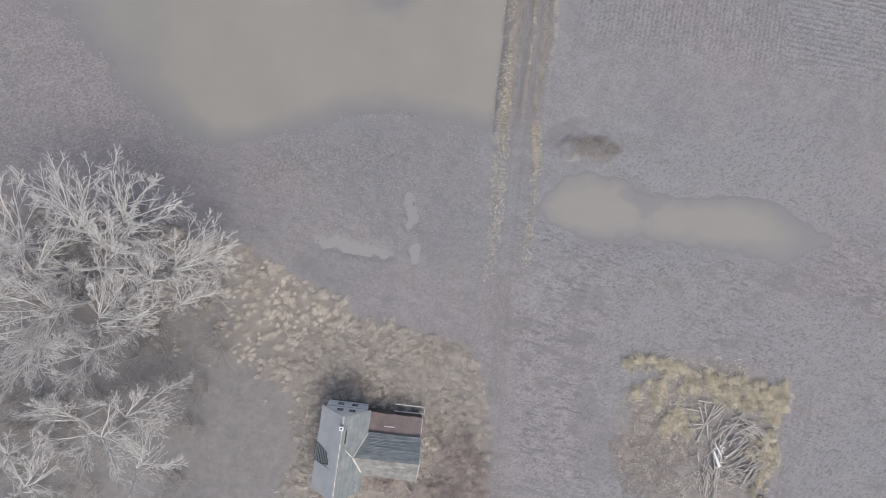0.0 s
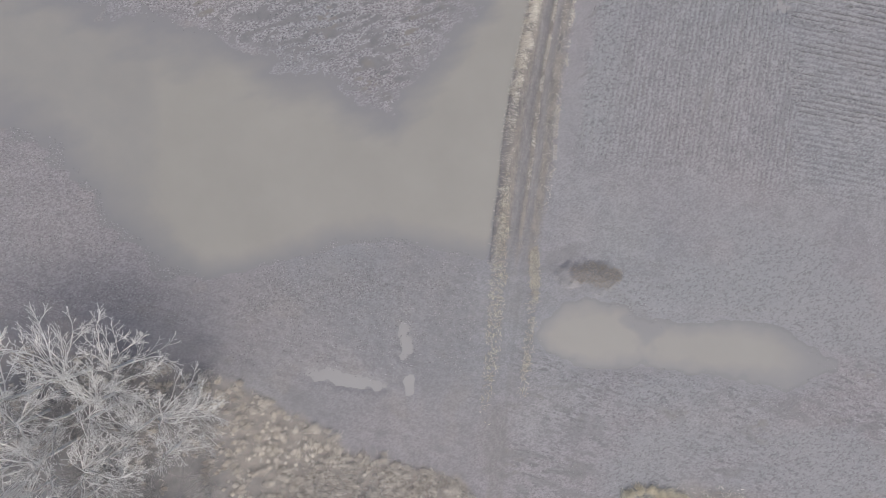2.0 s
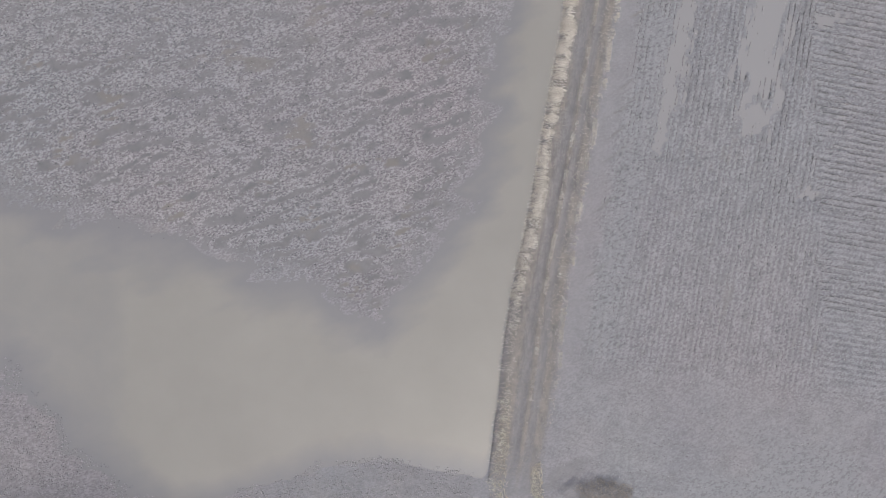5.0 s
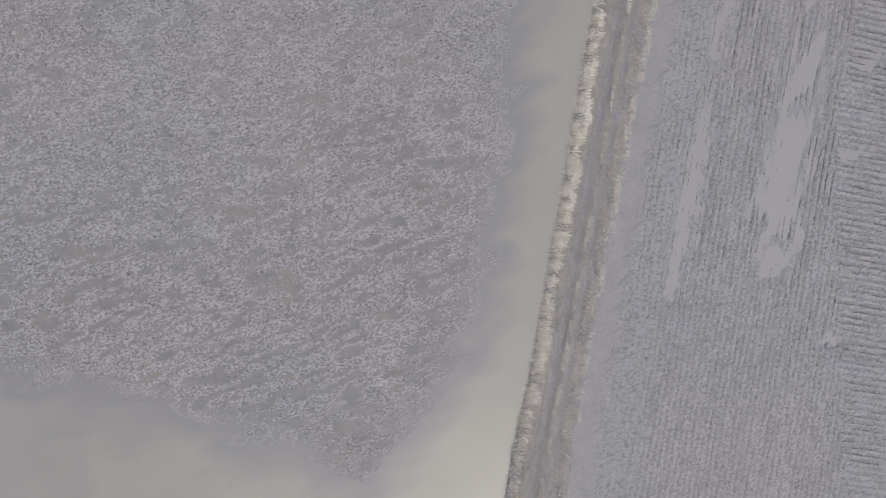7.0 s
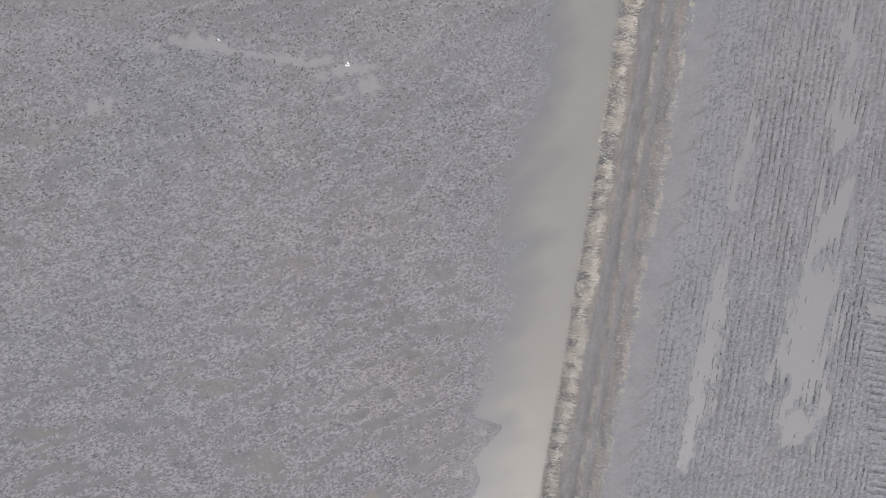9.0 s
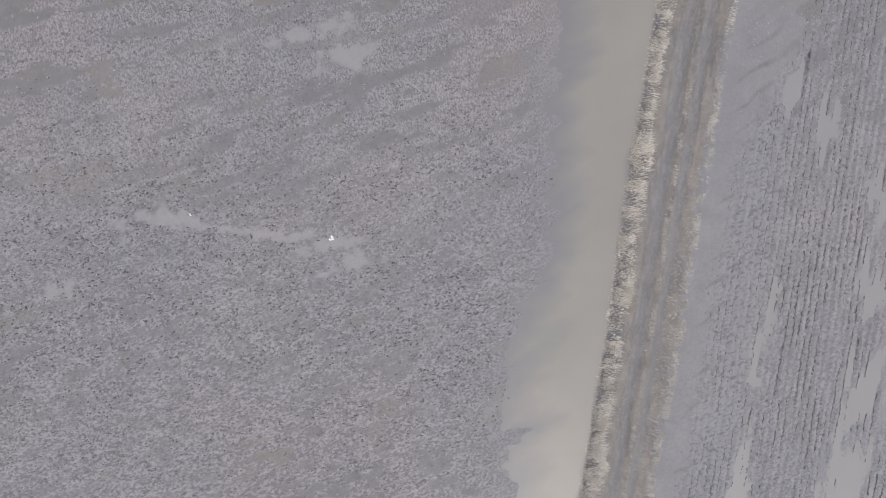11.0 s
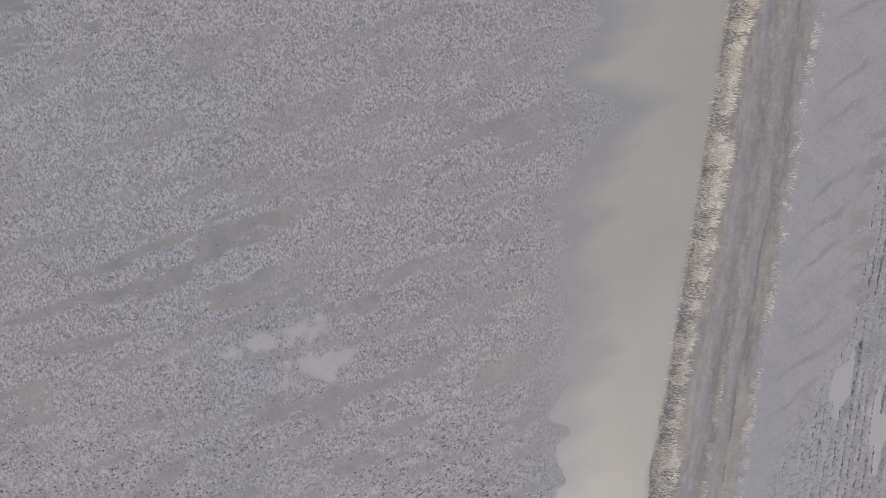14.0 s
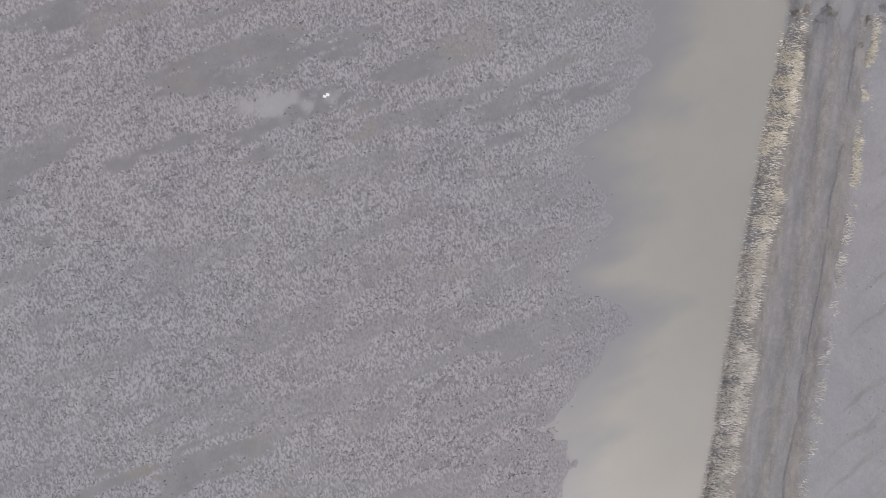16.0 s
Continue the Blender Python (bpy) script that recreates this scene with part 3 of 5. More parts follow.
xs, ys = steps(-58, 79, 0.25, 2500), steps(-41, 174, 0.25, 2500)
GX, GY = np.meshgrid(xs, ys)
GZ, g_grass, g_wet, g_residue, g_soil, _, g_floor, g_fan, g_tint, g_trample = height(GX, GY)
me, _ = grid_mesh("ground", xs, ys, GZ)
paint(me, "zone", np.stack([g_grass, g_wet, g_residue, g_soil], -1).reshape(-1, 4))
g_rows, g_lee = rows_zone(GX, GY), headland(GX, GY)
dry_rows = g_rows * (1 - 0.85 * smooth(0.0, 0.3, g_fan)) * smooth(0.0, 0.03, GZ)
paint(me, "rows", np.stack([dry_rows * (1 - g_lee), dry_rows * g_lee, washed(GX, GY), np.ones_like(g_rows)], -1).reshape(-1, 4))
paint(me, "cover", np.stack([g_floor, g_fan, g_tint, np.clip(g_trample, 0, 1)], -1).reshape(-1, 4))
shade_smooth(me)
me.materials.append(MUD)
tagged(new("ground", me), "flat grey silty mud field with clods and washed streaks", "ground", kind="structure")

wx, wy = steps(-58, 79, 0.35, 300), steps(-41, 174, 0.35, 300)
WX, WY = np.meshgrid(wx, wy)
WZ, _, _, _, _, w_puddle = height(WX, WY)[:6]
low = WZ < 0.02
keep = low[:-1, :-1] | low[1:, :-1] | low[:-1, 1:] | low[1:, 1:]
me, used = grid_mesh("water", wx, wy, np.zeros_like(WZ), keep)
deep = np.clip(-WZ.reshape(-1)[used] / 0.32, 0, 1)
shallow = (w_puddle * np.where(WY > 160, 0.3, 1.0)).reshape(-1)[used]
paint(me, "depth", np.stack([deep, shallow, deep, np.ones_like(deep)], -1))
shade_smooth(me)
me.materials.append(WATER)
tagged(new("water", me), "still tan muddy flood water over the low field", "water", kind="structure")


def ground_z(x, y):
    return float(height(np.array([x]), np.array([y]))[0][0])


# ---- builders ----
def part(name, bm, material, parent=None, label=""):
    """One mesh object out of a bmesh, under a thing or a part."""
    me = bpy.data.meshes.new(name)
    bm.to_mesh(me)
    bm.free()
    return mesh_part(name, me, material, parent, label)


def mesh_part(name, me, material, parent=None, label=""):
    me.materials.append(material)
    ob = new(name, me)
    ob.parent = parent
    if label:
        ob["label"] = label
    return ob


def empty(name, m, label, category, group=""):
    ob = new(name)
    ob.matrix_basis = m
    return tagged(ob, label, category, group)


def box(bm, x0, x1, y0, y1, z0, z1):
    v = [bm.verts.new((x, y, z)) for z in (z0, z1) for x, y in ((x0, y0), (x1, y0), (x1, y1), (x0, y1))]
    for f in ((3, 2, 1, 0), (4, 5, 6, 7), (0, 1, 5, 4), (1, 2, 6, 5), (2, 3, 7, 6), (3, 0, 4, 7)):
        bm.faces.new([v[k] for k in f])


def slab(bm, a, b, c, d, thick):
    """A board on the four corners a b c d, its thickness below them."""
    a, b, c, d = (Vector(p) for p in (a, b, c, d))
    n = (b - a).cross(d - a).normalized() * thick
    v = [bm.verts.new(p) for p in (a - n, b - n, c - n, d - n, a, b, c, d)]
    for f in ((3, 2, 1, 0), (4, 5, 6, 7), (0, 1, 5, 4), (1, 2, 6, 5), (2, 3, 7, 6), (3, 0, 4, 7)):
        bm.faces.new([v[k] for k in f])


def beam(bm, a, b, r):
    """A square beam from a to b."""
    a, b = Vector(a), Vector(b)
    d = (b - a).normalized()
    s = d.cross(Vector((0, 0, 1)) if abs(d.z) < 0.9 else Vector((1, 0, 0))).normalized() * r
    u = s.cross(d).normalized() * r
    v = [bm.verts.new(p + q) for p in (a, b) for q in (-s - u, s - u, s + u, -s + u)]
    for f in ((3, 2, 1, 0), (4, 5, 6, 7), (0, 1, 5, 4), (1, 2, 6, 5), (2, 3, 7, 6), (3, 0, 4, 7)):
        bm.faces.new([v[k] for k in f])


def tubes(p0, p1, r0, r1, sides):
    """Tapered tubes from p0 to p1, all in one mesh's arrays."""
    p0, p1 = np.asarray(p0, float), np.asarray(p1, float)
    r0, r1 = np.asarray(r0, float)[:, None, None], np.asarray(r1, float)[:, None, None]
    d = p1 - p0
    d /= np.linalg.norm(d, axis=1)[:, None] + 1e-9
    up = np.where(np.abs(d[:, 2:]) < 0.9, [[0, 0, 1.0]], [[1.0, 0, 0]])
    s = np.cross(d, up)
    s /= np.linalg.norm(s, axis=1)[:, None]
    u = np.cross(s, d)
    a = np.arange(sides) * 2 * np.pi / sides
    ring = s[:, None] * np.cos(a)[None, :, None] + u[:, None] * np.sin(a)[None, :, None]
    co = np.concatenate([p0[:, None] + ring * r0, p1[:, None] + ring * r1], 1).reshape(-1, 3)
    k = np.arange(sides)
    q = np.stack([k, (k + 1) % sides, sides + (k + 1) % sides, sides + k], -1)
    faces = (q[None] + (np.arange(len(p0)) * 2 * sides)[:, None, None]).reshape(-1, 4)
    return co, faces


def blades(name, x, y, length, width, turn, lean, material, label, category, seed=0):
    """Curved, tapered blades that stand on the ground, as one stuff object. turn: where they lean to; lean: 0 upright, 1 lying."""
    rng = np.random.RandomState(seed)
    z = height(x, y)[0] - 0.03
    z = np.maximum(z, -0.15)
    out = np.stack([np.cos(turn), np.sin(turn), np.zeros_like(turn)], -1)
    side = np.stack([-np.sin(turn), np.cos(turn), np.zeros_like(turn)], -1)
    twist = rng.uniform(-0.8, 0.8, len(x))[:, None]
    side = side * np.cos(twist) + np.array([0, 0, 1.0]) * np.sin(twist)
    base = np.stack([x, y, z], -1)
    mid = base + out * (0.35 * length * lean)[:, None] + np.array([0, 0, 1.0]) * (0.55 * length * (1 - 0.6 * lean))[:, None]
    tip = base + out * (length * lean)[:, None] + np.array([0, 0, 1.0]) * (length * (1 - 0.85 * lean))[:, None]
    w = side * width[:, None]
    co = np.stack([base - 0.5 * w, base + 0.5 * w, mid + 0.5 * w, mid - 0.5 * w, tip + 0.12 * w, tip - 0.12 * w], 1).reshape(-1, 3)
    q = np.array([[0, 1, 2, 3], [3, 2, 4, 5]])
    faces = (q[None] + (np.arange(len(x)) * 6)[:, None, None]).reshape(-1, 4)
    return tagged(mesh_part(name, raw_mesh(name, co, faces), material), label, category, kind="stuff")


def scatter(rng, count, x0, x1, y0, y1, weight):
    """Random places in a rectangle, thinned by a weight of 0..1."""
    x, y = rng.uniform(x0, x1, count), rng.uniform(y0, y1, count)
    ok = rng.rand(count) < weight(x, y)
    return x[ok], y[ok]


# ---- the grove ----
def fan_tree(seed, reach, radius, stem, limbs):
    """A leafless tree that leans out: limbs splay from the fork to a crown and end in fans of twigs."""
    rng = random.Random(seed)
    thick, thin = [], []
    jolt = lambda k: Vector((rng.gauss(0, k), rng.gauss(0, k), rng.gauss(0, k)))

    def grow(p, d, length, r, level):
        n = (6, 5, 5, 3)[level]
        rise = (0.03, 0.02, 0.02, 0.02)[level]
        step = length / n
        for k in range(n):
            d = (d + jolt(0.12 if level < 1 else 0.085) + Vector((0, 0, rise))).normalized()
            q = p + d * step * rng.uniform(0.85, 1.15)
            r1 = max(r * (1 - 0.45 / n), 0.022)
            (thick if level < 1 else thin).append((p, q, r, r1))
            p, r = q, r1
            if level < 3 and k >= (1, 1, 1)[level] and (level < 2 or k == n - 1 or rng.random() < 0.35):
                for side in range(2 if k == n - 1 or (level < 2 and rng.random() < 0.25) else 1):
                    turn = Matrix.Rotation(radians(rng.uniform(15, 38)), 3, d.cross(jolt(1.0)).normalized())
                    nd = turn @ d
                    nd.z = 0.65 * nd.z + 0.02
                    left = length * (1 - 0.75 * (k + 1) / n)
                    grow(p, nd.normalized(), max(left * rng.uniform(0.5, 0.95), length * 0.32), max(r * rng.uniform(0.5, 0.68), 0.024), level + 1)

    fork = Vector((0, 0, 6.5))
    thick.append((Vector((0, 0, -0.3)), Vector((0.1, -0.1, 3.2)), stem * 1.3, stem * 1.1))
    thick.append((Vector((0.1, -0.1, 3.2)), fork, stem * 1.1, stem))
    for k in range(limbs):
        a, d = 2 * math.pi * (k + rng.uniform(-0.3, 0.3)) / limbs, radius * rng.uniform(0.4, 0.85)
        goal = Vector((reach[0] + d * math.cos(a), reach[1] + d * math.sin(a), 11.0 + rng.uniform(-1.5, 1.5)))
        way = goal - fork
        grow(fork.copy(), way.normalized(), way.length * 0.85, stem * rng.uniform(0.42, 0.58), 0)
    return thick, thin


for k, (x, y, cx, cy, r) in enumerate(((-40.2, 5.3, -38.6, 9.6, 6.3), (-34.6, 6.4, -30.6, 9.8, 4.6), (-35.1, 4.1, -28.4, 5.7, 3.7), (-28.7, 0.4, -22.0, 2.6, 5.2), (-37.5, -5.6, -31.2, -2.3, 4.8), (-27.7, -4.0, -25.3, -2.5, 3.0), (-45.4, -0.1, -42.0, 2.2, 6.6), (-42.9, -4.6, -44.6, -3.6, 6.0), (-42.0, -7.1, -41.2, -10.1, 5.2), (-36.8, 0.6, -33.4, 1.0, 4.6), (-49.5, -3.6, -48.0, -1.0, 5.0), (-38.0, -12.6, -38.8, -14.4, 4.2),
                                       (-37.6, -9.4, -33.2, -11.2, 3.4), (-37.2, -23.5, -34.9, -23.1, 7.1), (-39.9, -21.3, -40.5, -18.9, 4.4), (-34.3, -21.2, -28.7, -18.1, 3.7), (-48.3, -25.3, -45.9, -22.1, 4.4), (-46.1, -29.5, -42.0, -26.1, 4.3), (-50.6, -10.7, -49.2, -8.0, 4.3), (-33.0, -27.6, -28.3, -25.0, 3.6),
                                       (-36.0, 2.6, -35.6, 6.0, 4.8), (-40.8, 0.4, -40.0, -1.6, 4.6), (-31.4, -1.0, -30.0, 1.0, 3.8), (-44.6, -12.0, -44.0, -13.6, 5.0), (-46.5, 3.0, -46.0, 7.0, 5.2), (-34.5, -7.4, -31.8, -6.6, 3.8))):
    x, cx = x + 0.2, cx - 0.2
    y, cy = (y - 2.2, cy - 2.0) if y > -6 else (y + 0.8, cy + 0.8)
    thick, thin = fan_tree(k + 1, (cx - x, cy - y), r, 0.13 + 0.012 * r, 6 if r < 5 else 9)
    tree = empty("tree", pose(x, y, ground_z(x, y)), "leafless tree with whitish bark and splayed fans of twigs", "tree", "bare trees of the grove")
    for key, segs, sides, mat_ in (("trunk", thick, 6, BARK), ("crown", thin, 3, TWIG)):
        co, faces = tubes([q[0] for q in segs], [q[1] for q in segs], [q[2] for q in segs], [q[3] for q in segs], sides)
        me = raw_mesh(key, co, faces)
        shade_smooth(me)
        mesh_part(key, me, mat_, tree)

# undergrowth among the trunks
rng = np.random.RandomState(5)


def shrub(x, y, seed, tall, stems, label, material, category="shrub", rad=0.032):
    r = random.Random(seed)
    segs = []
    for _ in range(stems):
        a, lean = r.uniform(0, 6.283), r.uniform(0.15, 0.8)
        p, d = Vector((r.gauss(0, 0.3), r.gauss(0, 0.3), -0.1)), Vector((math.cos(a) * lean, math.sin(a) * lean, 1)).normalized()
        girth, step = rad, tall / 5 * r.uniform(0.7, 1.2)
        for k in range(5):
            d = (d + Vector((r.gauss(0, 0.15), r.gauss(0, 0.15), r.gauss(0, 0.08)))).normalized()
            q = p + d * step
            segs.append((p, q, girth, girth * 0.75))
            for _ in range(3):
                s = (d + Vector((r.gauss(0, 0.6), r.gauss(0, 0.6), r.gauss(0.1, 0.4)))).normalized()
                e = q + s * step * r.uniform(0.6, 1.4)
                segs.append((q, e, girth * 0.55, girth * 0.3))
                if r.random() < 0.6:
                    f = e + (s + Vector((r.gauss(0, 0.5), r.gauss(0, 0.5), 0.1))).normalized() * step * 0.7
                    segs.append((e, f, girth * 0.35, girth * 0.2))
            p, girth = q, girth * 0.75
    co, faces = tubes([s[0] for s in segs], [s[1] for s in segs], [s[2] for s in segs], [s[3] for s in segs], 3)
    ob = mesh_part(category, raw_mesh(category, co, faces), material)
    ob.matrix_basis = pose(x, y, ground_z(x, y))
    return tagged(ob, label, category, "shrubs")


for k in range(120):
    x, y = rng.uniform(-54, -24), rng.uniform(-38, 4)
    if -26 < x and y < -14:
        continue
    shrub(x, y, 100 + k, rng.uniform(2.5, 5.0), 14, "grey leafless thicket between the tree trunks", BRUSH)
for k, (x, y, h) in enumerate(((6.8, -27.5, 4.2), (9.0, -31, 5.0), (11.5, -34, 4.6), (6.2, -33.5, 4.8), (10.0, -26.5, 3.4), (13.5, -37, 4.2), (-1.2, -32.8, 3.2), (2.0, -34.0, 3.4), (7.6, -29.4, 3.4), (8.4, -33.8, 4.0), (10.6, -29.2, 3.2), (12.4, -31.4, 3.4), (7.4, -36.0, 4.0), (10.2, -36.6, 4.4), (4.6, -33.6, 3.0), (-3.6, -32.2, 2.8), (0.4, -31.4, 2.6))):
    shrub(x, y, 300 + k, h, 19, "pinkish leafless bush beside the derelict house", REDBRUSH, "bush", 0.036)
for k, (x, y, h) in enumerate(((-7.0, -18.4, 1.8), (-5.4, -18.2, 2.0), (-3.6, -18.6, 1.7), (-5.6, -17.2, 1.6), (-1.6, -19.9, 1.3), (0.2, -20.2, 1.2))):
    shrub(x, y, 230 + k, h * 0.9, 12, "dark brown dead weeds against the house wall", DARKWEED, "weeds")


# ---- the derelict house ----
HX, HY = -6.80, -20.62
HZ = ground_z(HX + 2, HY - 6) - 0.05
house = empty("house", pose(HX, HY, HZ, 0, 0, -8), "derelict white-plastered house with grey tiled gable roofs", "house")
HALF, LEN, RIDGE, PITCH = 2.75, 10.6, 7.9, 1.25


def roof_z(x):
    return RIDGE - PITCH * abs(x)


bm = bmesh.new()
for y0, y1 in ((-0.3, 0.0), (-LEN, -LEN + 0.3)):
    v = [bm.verts.new((x, y, z)) for y in (y0, y1) for x, z in ((-HALF, 0), (HALF, 0), (HALF, roof_z(HALF) - 0.12), (0, RIDGE - 0.12), (-HALF, roof_z(HALF) - 0.12))]
    bm.faces.new(v[:5][::-1]), bm.faces.new(v[5:])
    for k in range(5):
        bm.faces.new((v[k], v[(k + 1) % 5], v[5 + (k + 1) % 5], v[5 + k]))
bmesh.ops.recalc_face_normals(bm, faces=bm.faces)
for x0, x1 in ((-HALF, -HALF + 0.3), (HALF - 0.3, HALF)):
    box(bm, x0, x1, -LEN + 0.3, -0.3, 0, roof_z(HALF) - 0.15)
wall = part("wall", bm, PLASTER, house)
bm = bmesh.new()
box(bm, -HALF - 0.05, HALF + 0.05, -0.02, 0.06, 0.0, 0.45)
part("plinth", bm, BRICK, house, "crumbling red brick plinth")
bm = bmesh.new()
box(bm, -HALF - 0.02, HALF + 0.02, 0.003, 0.07, 3.35, 3.47)
part("string_course", bm, TRIM, house)
for x, z in ((-0.95, 1.45), (0.95, 1.45), (-0.8, 4.3), (0.8, 4.3)):
    bm = bmesh.new()
    # dark panel on the wall paints the unlit room behind the window
    box(bm, x - 0.38, x + 0.38, 0.004, 0.02, z, z + 1.05)
    window = part("window", bm, DARK, house, "dark empty window with a cross frame")
    bm = bmesh.new()
    for a, b, c, d in ((x - 0.44, x - 0.36, z - 0.05, z + 1.1), (x + 0.36, x + 0.44, z - 0.05, z + 1.1), (x - 0.36, x + 0.36, z + 1.03, z + 1.1), (x - 0.36, x + 0.36, z - 0.05, z), (x - 0.03, x + 0.03, z, z + 1.03), (x - 0.36, x - 0.03, z + 0.5, z + 0.56), (x + 0.03, x + 0.36, z + 0.5, z + 0.56)):
        box(bm, a, b, 0.022, 0.05, c, d)
    part("window_frame", bm, TRIM, window)


def courses(name, eave_a, eave_b, ridge_a, ridge_b, count, material, parent, label="", seed=0, skip=None, tile=0.9, lap=1.2):
    """A roof slope of lapped courses of tiles from the eave up to the ridge."""
    r = random.Random(seed)
    ea, eb, ra, rb = (Vector(p) for p in (eave_a, eave_b, ridge_a, ridge_b))
    n = (eb - ea).cross(ra - ea).normalized()
    if n.z < 0:
        n = -n
    bm = bmesh.new()
    low = [p - n * 0.02 for p in (ea, eb, rb, ra)]
    if (low[1] - low[0]).cross(low[3] - low[0]).dot(n) < 0:
        low = [low[1], low[0], low[3], low[2]]
    slab(bm, *low, 0.05)
    # with lap under 1 a dark base paints the shadow line below each course
    slope = part(name, bm, ROOF_GAP_DARK if lap < 1 else material, parent, label)
    wide = max(1, int((eb - ea).length / tile))
    for k in range(count):
        t0, t1 = k / count, min(1.0, (k + lap) / count)
        for j in range(wide):
            u0, u1 = j / wide + 0.0006, (j + 1) / wide
            if skip and skip((u0 + u1) / 2, (t0 + t1) / 2):
                continue
            if r.random() < 0.012:
                continue
            lift = 0.11 + r.uniform(-0.025, 0.025)
            p = [ea.lerp(eb, u0).lerp(ra.lerp(rb, u0), t0) + n * lift, ea.lerp(eb, u1).lerp(ra.lerp(rb, u1), t0) + n * lift, ea.lerp(eb, u1).lerp(ra.lerp(rb, u1), t1) + n * 0.035, ea.lerp(eb, u0).lerp(ra.lerp(rb, u0), t1) + n * 0.035]
            if (p[1] - p[0]).cross(p[3] - p[0]).dot(n) < 0:
                p = [p[1], p[0], p[3], p[2]]
            bm = bmesh.new()
            slab(bm, *p, 0.03)
            part("tile", bm, material, slope)
    return slope


EAVE = 3.2
hole = lambda u, t: ((u - 0.58) / 0.13) ** 2 + ((t - 0.30) / 0.36) ** 2 < 1
courses("roof_slope", (-EAVE, 0.06, roof_z(EAVE)), (-EAVE, -LEN - 0.25, roof_z(EAVE)), (0, 0.06, RIDGE), (0, -LEN - 0.25, RIDGE), 13, LIT_PALE_SLATE, house, "pale grey tiled slope, painted as brighter lit, with a torn hole", 1, hole, tile=1.2)
courses("roof_slope", (EAVE, 0.06, roof_z(EAVE)), (EAVE, -LEN - 0.25, roof_z(EAVE)), (0, 0.06, RIDGE), (0, -LEN - 0.25, RIDGE), 17, SLATE, house, "grey tiled slope", 2, tile=1.8, lap=0.80)
bm = bmesh.new()
for k in range(8):
    x = -EAVE + 0.12 + 0.25 * k
    slab(bm, (x, -4.9 - 0.10 * k, roof_z(x) + 0.06), (x, -7.5 + 0.13 * k, roof_z(x) + 0.06), (x + 0.13, -7.5 + 0.13 * k, roof_z(x + 0.13) + 0.06), (x + 0.13, -4.9 - 0.10 * k, roof_z(x + 0.13) + 0.06), 0.03)
bmesh.ops.recalc_face_normals(bm, faces=bm.faces)
part("roof_batten", bm, SLATE, house, "dark battens in the torn roof")
# dark sheet laid in the torn hole
bm = bmesh.new()
x0, x1 = -EAVE + 0.05, -EAVE + 2.2
slab(bm, (x0, -4.8, roof_z(x0) + 0.03), (x0, -7.6, roof_z(x0) + 0.03), (x1, -6.7, roof_z(x1) + 0.03), (x1, -5.7, roof_z(x1) + 0.03), 0.02)
bmesh.ops.recalc_face_normals(bm, faces=bm.faces)
part("torn_felt", bm, ROOF_GAP_DARK, house, "dark sheet in the torn roof hole")
bm = bmesh.new()
for k in range(18):
    y = 0.15 - k * 0.6
    beam(bm, (0, y, RIDGE + 0.06), (0.02 * (-1) ** k, y - 0.57, RIDGE + 0.055), 0.075)
part("ridge_tile", bm, LOG, house, "pale ridge capping")
bm = bmesh.new()
beam(bm, (0, 0.10, RIDGE - 0.02), (EAVE, 0.10, roof_z(EAVE)), 0.03)
beam(bm, (0, 0.10, RIDGE - 0.02), (-EAVE, 0.10, roof_z(EAVE)), 0.035)
part("verge_board", bm, TRIM, house)
bm = bmesh.new()
cx, cy = -0.1, -1.35
for a, b, c, d in ((cx - 0.25, cx + 0.25, cy - 0.25, cy - 0.14), (cx - 0.25, cx + 0.25, cy + 0.14, cy + 0.25), (cx - 0.25, cx - 0.14, cy - 0.14, cy + 0.14), (cx + 0.14, cx + 0.25, cy - 0.14, cy + 0.14)):
    box(bm, a, b, c, d, 7.0, 8.5)
chimney = part("chimney", bm, PLASTER, house, "white chimney with an open flue")
bm = bmesh.new()
# dark block fills the flue in place of its inner shade
box(bm, cx - 0.138, cx + 0.138, cy - 0.138, cy + 0.138, 7.1, 8.2)
part("flue", bm, DARK, chimney)

# the eastern wing with its lean-to
WY_, WZ_, WE = -5.7, 5.75, 10.5
bm = bmesh.new()
box(bm, HALF, WE - 0.3, -8.6, -8.35, 0, 3.4)
box(bm, HALF, WE - 0.3, -3.4, -3.15, 0, 3.5)
v = [bm.verts.new((x, y, z)) for x in (WE - 0.3, WE - 0.05) for y, z in ((-8.6, 0), (-3.15, 0), (-3.15, 3.6), (WY_, 5.5), (-8.6, 3.5))]
bm.faces.new(v[:5][::-1]), bm.faces.new(v[5:])
for k in range(5):
    bm.faces.new((v[k], v[(k + 1) % 5], v[5 + (k + 1) % 5], v[5 + k]))
bmesh.ops.recalc_face_normals(bm, faces=bm.faces)
part("wing_wall", bm, PLASTER, house)
bm = bmesh.new()
box(bm, HALF + 0.02, WE - 0.2, -0.75, -0.6, 0, 2.5)
box(bm, WE - 0.35, WE - 0.2, -3.1, -0.75, 0, 2.5)
part("lean_to_wall", bm, OLD_WOOD, house, "brown boarded lean-to wall")
courses("wing_slope", (3.3, -2.9, 3.65), (WE, -2.9, 3.65), (1.70, WY_, WZ_), (WE, WY_, WZ_), 19, SLATE, house, "grey tiled slope", 3, tile=1.6, lap=0.92)
courses("wing_slope", (3.3, -8.7, 3.6), (WE, -8.7, 3.6), (1.70, WY_, WZ_), (WE, WY_, WZ_), 10, WORN, house, "pale worn tiled slope", 4, tile=1.4)
bm = bmesh.new()
